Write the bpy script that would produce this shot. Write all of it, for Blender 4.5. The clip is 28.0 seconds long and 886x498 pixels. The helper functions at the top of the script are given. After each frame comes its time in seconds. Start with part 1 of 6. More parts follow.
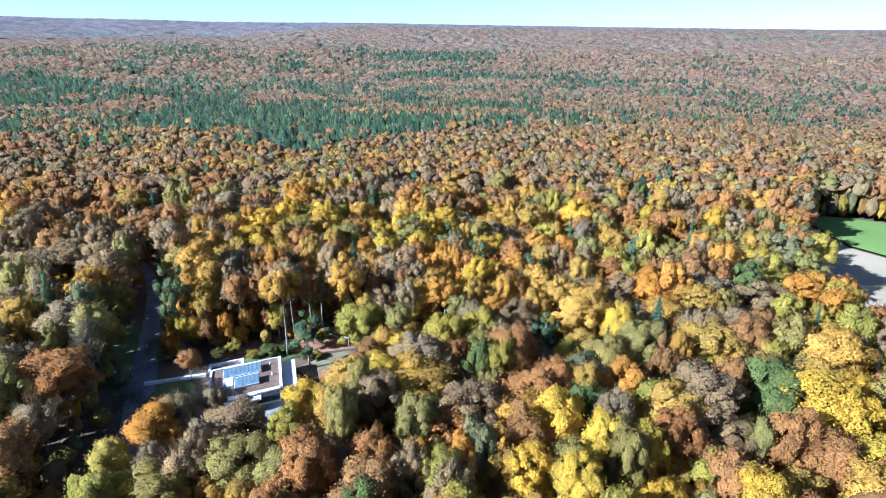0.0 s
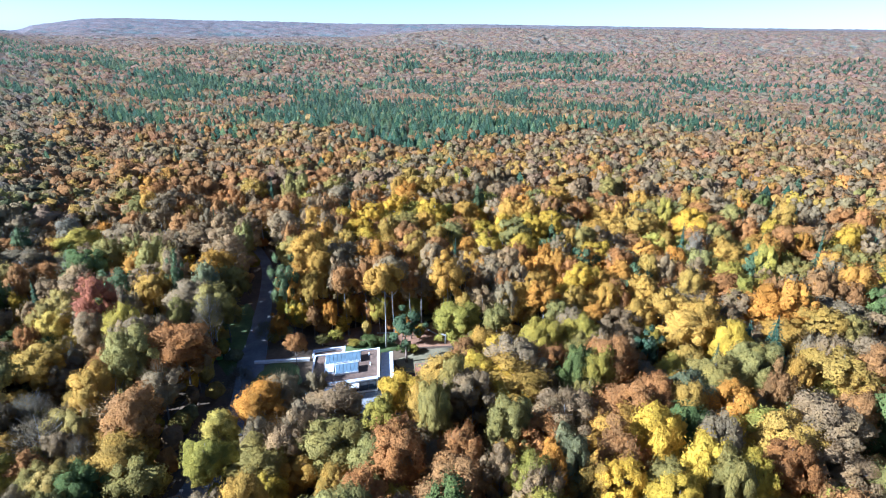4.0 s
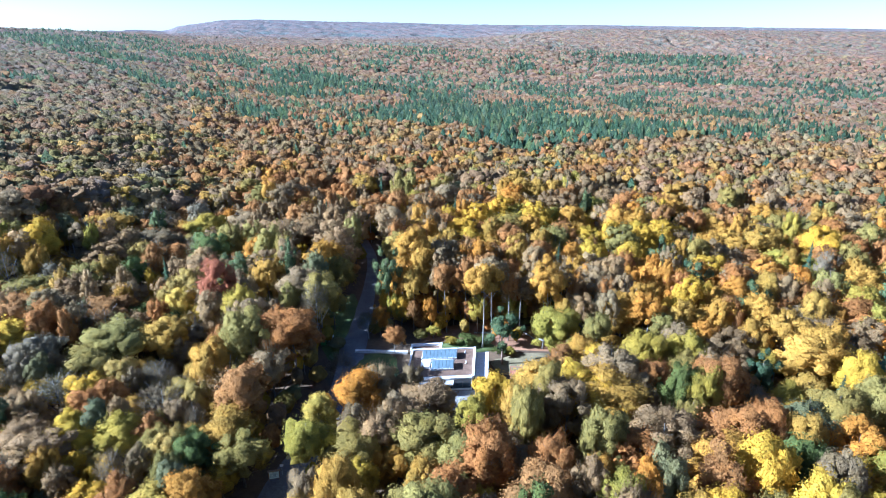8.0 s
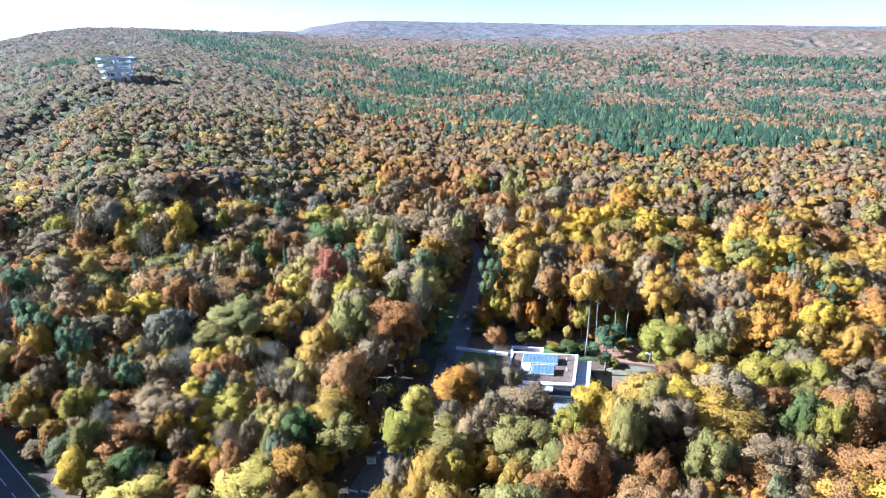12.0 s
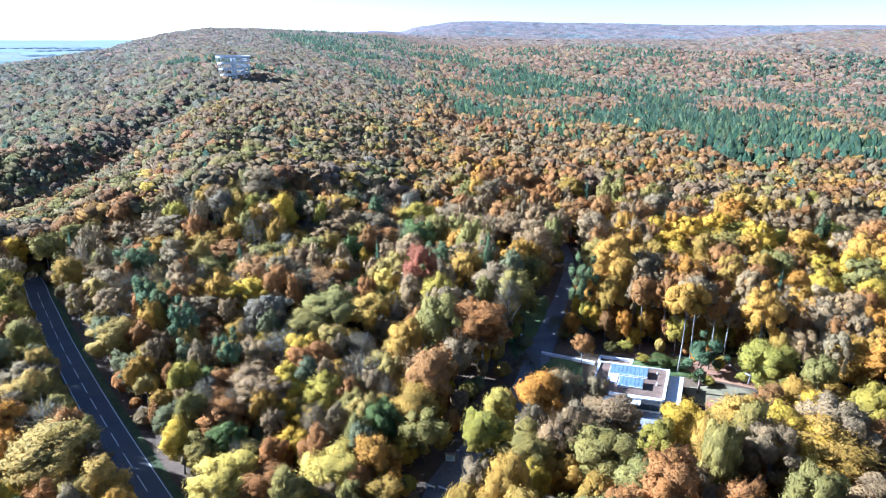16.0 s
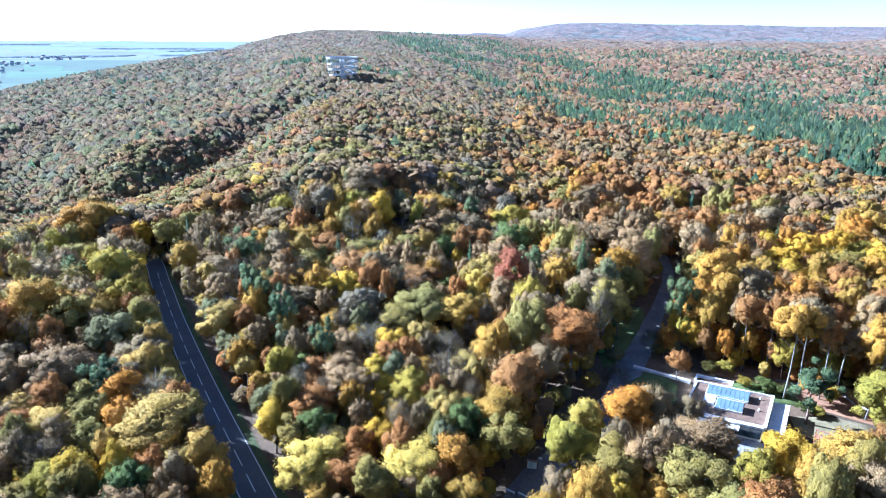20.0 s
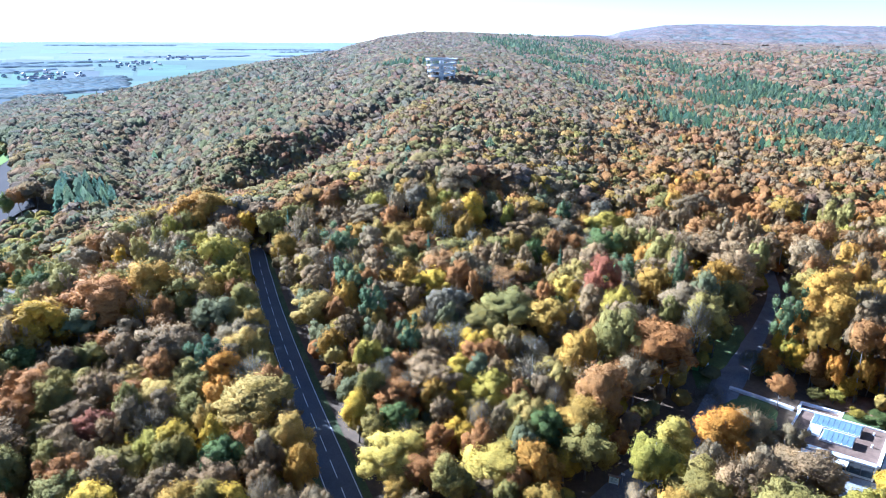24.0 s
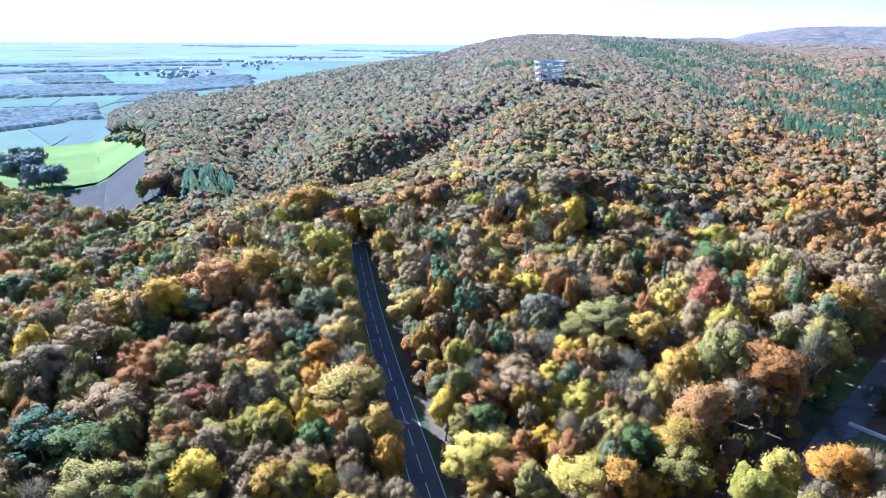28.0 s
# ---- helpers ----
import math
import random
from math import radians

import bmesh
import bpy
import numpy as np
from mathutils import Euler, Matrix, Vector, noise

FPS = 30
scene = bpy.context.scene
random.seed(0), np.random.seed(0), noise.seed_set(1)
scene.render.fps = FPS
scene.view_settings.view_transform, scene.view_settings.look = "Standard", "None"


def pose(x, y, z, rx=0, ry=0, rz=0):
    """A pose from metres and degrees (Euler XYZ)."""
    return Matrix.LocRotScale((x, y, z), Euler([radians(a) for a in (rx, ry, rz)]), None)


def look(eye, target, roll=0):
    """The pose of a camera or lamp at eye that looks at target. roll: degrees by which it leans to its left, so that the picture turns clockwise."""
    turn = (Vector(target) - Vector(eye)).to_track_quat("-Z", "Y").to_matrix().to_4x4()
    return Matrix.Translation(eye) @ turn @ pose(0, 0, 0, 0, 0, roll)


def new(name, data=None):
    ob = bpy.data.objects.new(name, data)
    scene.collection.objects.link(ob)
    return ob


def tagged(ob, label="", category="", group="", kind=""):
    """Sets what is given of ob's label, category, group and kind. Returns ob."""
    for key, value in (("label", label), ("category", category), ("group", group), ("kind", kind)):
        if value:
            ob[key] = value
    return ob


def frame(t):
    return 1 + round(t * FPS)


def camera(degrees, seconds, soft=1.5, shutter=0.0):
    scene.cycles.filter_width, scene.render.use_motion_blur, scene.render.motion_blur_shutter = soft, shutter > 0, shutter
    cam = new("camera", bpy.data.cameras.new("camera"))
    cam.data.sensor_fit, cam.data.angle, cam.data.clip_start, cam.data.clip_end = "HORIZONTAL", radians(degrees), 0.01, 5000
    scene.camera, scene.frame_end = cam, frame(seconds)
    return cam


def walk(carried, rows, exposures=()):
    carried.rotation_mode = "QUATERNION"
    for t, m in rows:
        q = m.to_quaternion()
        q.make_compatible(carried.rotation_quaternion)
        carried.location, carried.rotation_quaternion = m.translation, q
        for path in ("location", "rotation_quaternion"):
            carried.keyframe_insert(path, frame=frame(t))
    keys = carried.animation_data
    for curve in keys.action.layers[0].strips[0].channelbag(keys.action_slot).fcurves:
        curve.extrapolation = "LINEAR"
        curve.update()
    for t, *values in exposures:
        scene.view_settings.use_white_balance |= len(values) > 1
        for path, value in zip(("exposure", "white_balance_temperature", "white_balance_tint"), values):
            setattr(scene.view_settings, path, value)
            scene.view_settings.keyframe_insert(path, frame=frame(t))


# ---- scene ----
# Plan: x right and y ahead of the first view, z up from the road surface.
# The eye hangs still, 85 m above the road, and turns to its left.
HIGH = 85.0
cam = camera(71.9, 28.0, soft=1.05)
PATH = [
    (0.0, pose(0, 0, HIGH, 70.46, -0.56, -0.09)),
    (0.5, pose(0, 0, HIGH, 70.46, -0.51, 0.81)),
    (1.0, pose(0, 0, HIGH, 70.47, -0.46, 1.90)),
    (1.5, pose(0, 0, HIGH, 70.46, -0.46, 3.30)),
    (2.0, pose(0, 0, HIGH, 70.45, -0.53, 4.89)),
    (2.5, pose(0, 0, HIGH, 70.45, -0.53, 6.03)),
    (3.0, pose(0, 0, HIGH, 70.45, -0.54, 7.13)),
    (3.5, pose(0, 0, HIGH, 70.46, -0.56, 8.54)),
    (5.5, pose(0, 0, HIGH, 70.43, -0.66, 14.35)),
    (6.0, pose(0, 0, HIGH, 70.42, -0.71, 15.75)),
    (6.5, pose(0, 0, HIGH, 70.45, -0.71, 16.95)),
    (7.0, pose(0, 0, HIGH, 70.43, -0.65, 17.80)),
    (7.5, pose(0, 0, HIGH, 70.42, -0.60, 18.65)),
    (8.0, pose(0, 0, HIGH, 70.43, -0.66, 20.19)),
    (8.5, pose(0, 0, HIGH, 70.43, -0.64, 21.67)),
    (9.0, pose(0, 0, HIGH, 70.42, -0.64, 23.31)),
    (9.5, pose(0, 0, HIGH, 70.37, -0.69, 24.87)),
    (10.0, pose(0, 0, HIGH, 70.37, -0.76, 26.29)),
    (10.5, pose(0, 0, HIGH, 70.37, -0.81, 27.36)),
    (11.0, pose(0, 0, HIGH, 70.37, -0.71, 28.32)),
    (11.5, pose(0, 0, HIGH, 70.37, -0.62, 29.38)),
    (12.0, pose(0, 0, HIGH, 70.36, -0.57, 30.74)),
    (12.5, pose(0, 0, HIGH, 70.36, -0.59, 31.80)),
    (14.5, pose(0, 0, HIGH, 70.33, -0.64, 36.36)),
    (15.0, pose(0, 0, HIGH, 70.29, -0.61, 37.52)),
    (15.5, pose(0, 0, HIGH, 70.30, -0.67, 38.60)),
    (16.0, pose(0, 0, HIGH, 70.30, -0.62, 39.70)),
    (16.5, pose(0, 0, HIGH, 70.33, -0.67, 40.96)),
    (17.0, pose(0, 0, HIGH, 70.32, -0.60, 42.46)),
    (17.5, pose(0, 0, HIGH, 70.34, -0.66, 44.05)),
    (18.0, pose(0, 0, HIGH, 70.33, -0.64, 45.51)),
    (18.5, pose(0, 0, HIGH, 70.36, -0.67, 46.53)),
    (19.0, pose(0, 0, HIGH, 70.35, -0.68, 47.49)),
    (19.5, pose(0, 0, HIGH, 70.36, -0.64, 48.16)),
    (20.0, pose(0, 0, HIGH, 70.37, -0.63, 48.90)),
    (20.5, pose(0, 0, HIGH, 70.40, -0.61, 49.83)),
    (21.0, pose(0, 0, HIGH, 70.40, -0.58, 51.00)),
    (21.5, pose(0, 0, HIGH, 70.41, -0.58, 52.13)),
    (23.5, pose(0, 0, HIGH, 70.43, -0.62, 56.75)),
    (24.0, pose(0, 0, HIGH, 70.42, -0.59, 57.75)),
    (24.5, pose(0, 0, HIGH, 70.43, -0.64, 58.69)),
    (25.0, pose(0, 0, HIGH, 70.44, -0.59, 59.76)),
    (25.5, pose(0, 0, HIGH, 70.44, -0.56, 60.92)),
    (26.0, pose(0, 0, HIGH, 70.46, -0.58, 62.25)),
    (26.5, pose(0, 0, HIGH, 70.47, -0.54, 63.53)),
    (27.0, pose(0, 0, HIGH, 70.47, -0.60, 64.92)),
    (27.5, pose(0, 0, HIGH, 70.46, -0.66, 66.27)),
    (28.0, pose(0, 0, HIGH, 70.49, -0.68, 67.43)),
]
walk(cam, PATH, [(0.0, 1.85, 4700.0, 11.0), (8.0, 2.10, 4660.0, 11.0), (18.0, 2.38, 4620.0, 11.5), (28.0, 2.43, 4560.0, 12.5)])

# ---- world and sun ----
SUN_SIDE = 116.0   # degrees to the left of the first view
SUN_HIGH = 28.0
world = bpy.data.worlds.new("sky")
scene.world = world
world.use_nodes = True
sky = world.node_tree.nodes.new("ShaderNodeTexSky")
sky.sky_type = "NISHITA"
sky.sun_disc = False
sky.sun_elevation = radians(SUN_HIGH)
sky.sun_rotation = radians(-SUN_SIDE)
sky.altitude = 300.0
sky.air_density = 0.7
sky.dust_density = 0.45
sky.ozone_density = 1.0
world.node_tree.nodes["Background"].inputs["Strength"].default_value = 0.05
world.node_tree.links.new(sky.outputs["Color"], world.node_tree.nodes["Background"].inputs["Color"])
lamp = bpy.data.lights.new("sun", "SUN")
lamp.energy = 5.0
lamp.angle = radians(0.5)
lamp.color = (1.0, 0.97, 0.92)
sun = new("sun", lamp)
sun_from = Vector((-math.sin(radians(SUN_SIDE)) * math.cos(radians(SUN_HIGH)),
                   math.cos(radians(SUN_SIDE)) * math.cos(radians(SUN_HIGH)), math.sin(radians(SUN_HIGH))))
sun.matrix_basis = look(sun_from * 400.0, (0, 0, 0))


# ---- materials ----
def material(name):
    m = bpy.data.materials.new(name)
    m.use_nodes = True
    t = m.node_tree
    return m, t, t.nodes["Principled BSDF"], t.links


def noise_node(t, scale, detail=4.0, rough=0.6, space="Object"):
    co = t.nodes.new("ShaderNodeTexCoord")
    n = t.nodes.new("ShaderNodeTexNoise")
    n.inputs["Scale"].default_value = scale
    n.inputs["Detail"].default_value = detail
    n.inputs["Roughness"].default_value = rough
    t.links.new(co.outputs[space], n.inputs["Vector"])
    return n


def ramp_node(t, source, stops):
    r = t.nodes.new("ShaderNodeValToRGB")
    while len(r.color_ramp.elements) < len(stops):
        r.color_ramp.elements.new(0.5)
    for e, (p, c) in zip(r.color_ramp.elements, stops):
        e.position = p
        e.color = (*c, 1.0)
    t.links.new(source, r.inputs["Fac"])
    return r


def mixed(t, kind, fac, a, b):
    m = t.nodes.new("ShaderNodeMix")
    m.data_type, m.blend_type = "RGBA", kind
    for socket, value in ((m.inputs[0], fac), (m.inputs[6], a), (m.inputs[7], b)):
        if isinstance(value, bpy.types.NodeSocket):
            t.links.new(value, socket)
        elif isinstance(value, (int, float)):
            socket.default_value = value
        else:
            socket.default_value = (*value, 1.0)
    return m.outputs[2]


def bumped(t, bsdf, source, strength, distance):
    b = t.nodes.new("ShaderNodeBump")
    b.inputs["Strength"].default_value = strength
    b.inputs["Distance"].default_value = distance
    t.links.new(source, b.inputs["Height"])
    t.links.new(b.outputs["Normal"], bsdf.inputs["Normal"])


def plain(name, low, high, scale, rough=0.8, bump=0.2, depth=0.05, metal=0.0, fine=9.0):
    """A surface that varies between two colours at two scales, with fine relief."""
    m, t, b, l = material(name)
    big = noise_node(t, scale)
    small = noise_node(t, scale * fine, 3.0)
    base = ramp_node(t, big.outputs["Fac"], [(0.32, low), (0.68, high)])
    shade = ramp_node(t, small.outputs["Fac"], [(0.3, (0.72, 0.72, 0.72)), (0.7, (1.12, 1.12, 1.12))])
    l.new(mixed(t, "MULTIPLY", 1.0, base.outputs["Color"], shade.outputs["Color"]), b.inputs["Base Color"])
    b.inputs["Roughness"].default_value = rough
    b.inputs["Metallic"].default_value = metal
    bumped(t, b, small.outputs["Fac"], bump, depth)
    return m


def foliage(name, own_colour, patch, haze_share=0.0, tone=(0.14, 0.19, 0.25), relief=0.0, lace=0.0):
    """Leaves: the tree's own hue, turned by patches inside the crown and by each leaf clump; on the plain, distance
    haze is mixed into the colour.
    """
    m, t, b, l = material(name)
    if own_colour:
        info = t.nodes.new("ShaderNodeObjectInfo")
        hue = info.outputs["Color"]
    else:
        a = t.nodes.new("ShaderNodeAttribute")
        a.attribute_name = "hue"
        hue = a.outputs["Color"]
    if own_colour == "turning":
        # leaves low in the crown turn later: gold, lime or green below a browner top
        late = ramp_node(t, info.outputs["Random"], [(0.0, (0.38, 0.27, 0.05)), (0.25, (0.46, 0.29, 0.04)), (0.5, (0.24, 0.20, 0.05)), (0.75, (0.40, 0.22, 0.035)), (1.0, (0.36, 0.27, 0.06))])
        place = t.nodes.new("ShaderNodeTexCoord")
        axis = t.nodes.new("ShaderNodeSeparateXYZ")
        l.new(place.outputs["Generated"], axis.inputs[0])
        blur = noise_node(t, 0.35, 3.0)
        total = t.nodes.new("ShaderNodeMath")
        total.operation = "ADD"
        l.new(axis.outputs["Z"], total.inputs[0])
        l.new(blur.outputs["Fac"], total.inputs[1])
        share = ramp_node(t, total.outputs[0], [(0.60, (0.24, 0.24, 0.24)), (0.95, (0.0, 0.0, 0.0))])
        hue = mixed(t, "MIX", share.outputs["Color"], hue, late.outputs["Color"])
    n = noise_node(t, patch, 3.0)
    warm = ramp_node(t, n.outputs["Fac"], [(0.35, (0.78, 0.80, 0.85)), (0.5, (1.0, 1.0, 1.0)), (0.68, (1.16, 1.12, 0.98))])
    c = mixed(t, "MULTIPLY", 1.0, hue, warm.outputs["Color"])
    isle = t.nodes.new("ShaderNodeNewGeometry")
    leaf = ramp_node(t, isle.outputs["Random Per Island"], [(0.0, (0.86, 0.88, 0.86)), (0.55, (1.0, 1.0, 1.0)), (1.0, (1.14, 1.11, 1.05))])
    c = mixed(t, "MULTIPLY", 1.0, c, leaf.outputs["Color"])
    if haze_share:
        c = mixed(t, "MIX", haze_share, c, tone)
    b.inputs["Roughness"].default_value = 0.75
    b.inputs["Specular IOR Level"].default_value = 0.06 if own_colour else 0.0
    l.new(c, b.inputs["Base Color"])
    if relief:
        bumped(t, b, noise_node(t, relief, 3.0).outputs["Fac"], 1.0, 1.8 / relief)
    thin = t.nodes.new("ShaderNodeBsdfTranslucent")
    l.new(c, thin.inputs["Color"])
    both = t.nodes.new("ShaderNodeMixShader")
    both.inputs[0].default_value = 0.16
    l.new(b.outputs[0], both.inputs[1])
    l.new(thin.outputs[0], both.inputs[2])
    last = both
    if lace:
        gaps = noise_node(t, lace, 2.0)
        gate = t.nodes.new("ShaderNodeMath")
        gate.operation = "GREATER_THAN"
        gate.inputs[1].default_value = 0.46
        l.new(gaps.outputs["Fac"], gate.inputs[0])
        clear = t.nodes.new("ShaderNodeBsdfTransparent")
        last = t.nodes.new("ShaderNodeMixShader")
        l.new(gate.outputs[0], last.inputs[0])
        l.new(clear.outputs[0], last.inputs[1])
        l.new(both.outputs[0], last.inputs[2])
    l.new(last.outputs[0], t.nodes["Material Output"].inputs["Surface"])
    return m


LEAF = foliage("leaves", "turning", 0.5, relief=3.2, lace=4.6)
NEEDLE = foliage("needles", True, 0.7, relief=3.0, lace=3.6)
CANOPY = foliage("canopy", False, 0.35, relief=1.6)
HILLSIDE = foliage("hill_woods", False, 0.2, relief=1.1)
DISTANT = foliage("distant_woods", False, 0.12, relief=1.4)
BARK = plain("bark", (0.10, 0.085, 0.07), (0.22, 0.20, 0.17), 0.8, 0.9, 0.5, 0.05)
PALE_BARK = plain("pale_bark", (0.20, 0.19, 0.17), (0.36, 0.345, 0.315), 0.6, 0.85, 0.4, 0.04)
PINE_BARK = plain("pine_bark", (0.16, 0.11, 0.08), (0.33, 0.24, 0.18), 0.5, 0.9, 0.5, 0.05)
LITTER = plain("leaf_litter", (0.055, 0.038, 0.022), (0.13, 0.085, 0.045), 0.06, 0.95, 0.5, 0.2, fine=14.0)
GRASS = plain("grass", (0.05, 0.08, 0.018), (0.11, 0.14, 0.035), 0.15, 0.9, 0.4, 0.1, fine=12.0)
ASPHALT = plain("asphalt", (0.055, 0.057, 0.062), (0.085, 0.087, 0.092), 0.12, 0.75, 0.2, 0.01, fine=25.0)
GRAVEL = plain("gravel_track", (0.10, 0.10, 0.105), (0.19, 0.185, 0.18), 0.18, 0.9, 0.3, 0.02, fine=16.0)
PAINT = plain("road_paint", (0.55, 0.55, 0.54), (0.78, 0.78, 0.76), 1.2, 0.6, 0.1, 0.005)


def countryside(name, haze_share, tone=(0.120, 0.150, 0.150)):
    """Farmland: each field's own colour with patches; out on the plain, distance haze is mixed into it."""
    m, t, b, l = material(name)
    hue = t.nodes.new("ShaderNodeObjectInfo").outputs["Color"]
    n = noise_node(t, 0.012, 5.0)
    shade = ramp_node(t, n.outputs["Fac"], [(0.3, (0.78, 0.80, 0.80)), (0.7, (1.2, 1.18, 1.1))])
    c = mixed(t, "MULTIPLY", 1.0, hue, shade.outputs["Color"])
    if haze_share:
        c = mixed(t, "MIX", haze_share, c, tone)
    l.new(c, b.inputs["Base Color"])
    b.inputs["Roughness"].default_value = 1.0
    b.inputs["Specular IOR Level"].default_value = 0.0
    return m


# each farther step has more haze mixed into its base colour
FARM = [countryside("farmland", 0.0), countryside("hazed_farmland", 0.50, (0.140, 0.172, 0.185)), countryside("distant_farmland", 0.60, (0.150, 0.178, 0.190)),
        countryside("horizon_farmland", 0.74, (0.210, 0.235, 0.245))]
# woods on the plain: mostly haze colour, mixed into the leaves' base
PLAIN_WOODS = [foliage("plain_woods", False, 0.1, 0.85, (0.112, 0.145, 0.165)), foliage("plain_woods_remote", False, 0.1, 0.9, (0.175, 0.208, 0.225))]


# ---- mesh helpers ----
def mesh_of(name, verts, faces, mats, smooth=False, index=None, hue=None):
    me = bpy.data.meshes.new(name)
    verts = np.asarray(verts, np.float32)
    if isinstance(faces, np.ndarray):
        n, k = faces.shape
        me.vertices.add(len(verts))
        me.vertices.foreach_set("co", verts.ravel())
        me.loops.add(n * k)
        me.loops.foreach_set("vertex_index", faces.astype(np.int32).ravel())
        me.polygons.add(n)
        me.polygons.foreach_set("loop_start", np.arange(0, n * k, k, dtype=np.int32))
        me.polygons.foreach_set("loop_total", np.full(n, k, dtype=np.int32))
        me.update(calc_edges=True)
    else:
        me.from_pydata([tuple(v) for v in verts], [], faces)
    for m in mats if isinstance(mats, (list, tuple)) else [mats]:
        me.materials.append(m)
    if smooth:
        me.polygons.foreach_set("use_smooth", np.ones(len(me.polygons), bool))
    if index is not None:
        me.polygons.foreach_set("material_index", np.asarray(index, np.int32))
    if hue is not None:
        a = me.attributes.new("hue", "FLOAT_COLOR", "POINT")
        a.data.foreach_set("color", np.c_[hue, np.ones(len(hue))].astype(np.float32).ravel())
    return me


def part(name, bm, mat, parent, label="", smooth=False):
    """Links a bmesh, or a ready mesh, as one mesh object under a thing or a part."""
    if isinstance(bm, bmesh.types.BMesh):
        me = bpy.data.meshes.new(name)
        bm.to_mesh(me)
        bm.free()
        me.materials.append(mat)
        if smooth:
            me.polygons.foreach_set("use_smooth", np.ones(len(me.polygons), bool))
    else:
        me = bm
    ob = new(name, me)
    ob.parent = parent
    if label:
        tagged(ob, label)
    return ob


def thing(name, label, category, m=None, group="", kind=""):
    ob = new(name)
    ob.empty_display_size = 0.3
    if m is not None:
        ob.matrix_basis = m
    return tagged(ob, label, category, group, kind)


def block(x0, x1, y0, y1, z0, z1, bevel=0.0):
    """A box between two corners, with broken edges."""
    bm = bmesh.new()
    bmesh.ops.create_cube(bm, size=1.0, matrix=Matrix.Translation(((x0 + x1) / 2, (y0 + y1) / 2, (z0 + z1) / 2))
                          @ Matrix.Diagonal((abs(x1 - x0), abs(y1 - y0), abs(z1 - z0), 1.0)))
    if bevel:
        bmesh.ops.bevel(bm, geom=bm.edges[:], offset=bevel, segments=1, affect="EDGES")
    return bm


def tube(points, radii, sides=6, close=True):
    """Vertices and faces of a tapering tube along points."""
    v, f = [], []
    for i, (p, r) in enumerate(zip(points, radii)):
        a = Vector(points[max(i - 1, 0)])
        b = Vector(points[min(i + 1, len(points) - 1)])
        q = (b - a).to_track_quat("Z", "Y")
        for k in range(sides):
            w = 2 * math.pi * k / sides
            v.append(tuple(Vector(p) + q @ Vector((math.cos(w) * r, math.sin(w) * r, 0))))
    for i in range(len(points) - 1):
        for k in range(sides):
            f.append((i * sides + k, i * sides + (k + 1) % sides, (i + 1) * sides + (k + 1) % sides, (i + 1) * sides + k))
    if close:
        f.append(tuple(range(sides))[::-1])
        f.append(tuple((len(points) - 1) * sides + k for k in range(sides)))
    return v, f


def joined(pieces):
    v, f = [], []
    for pv, pf in pieces:
        f += [tuple(i + len(v) for i in face) for face in pf]
        v += pv
    return v, f


# ---- lie of the land ----
def smooth(a, b, x):
    s = np.clip((x - a) / (b - a), 0.0, 1.0)
    return s * s * (3 - 2 * s)


GULLY = [Vector((-d * math.sin(radians(a)), d * math.cos(radians(a)))) for a, d in ((59.6, 480), (61.6, 448), (64.6, 410), (68.5, 372), (75, 330))]

DRAIN = [Vector((-d * math.sin(radians(a)), d * math.cos(radians(a)))) for a, d in ((83.9, 520), (83.5, 430), (82.6, 360))]


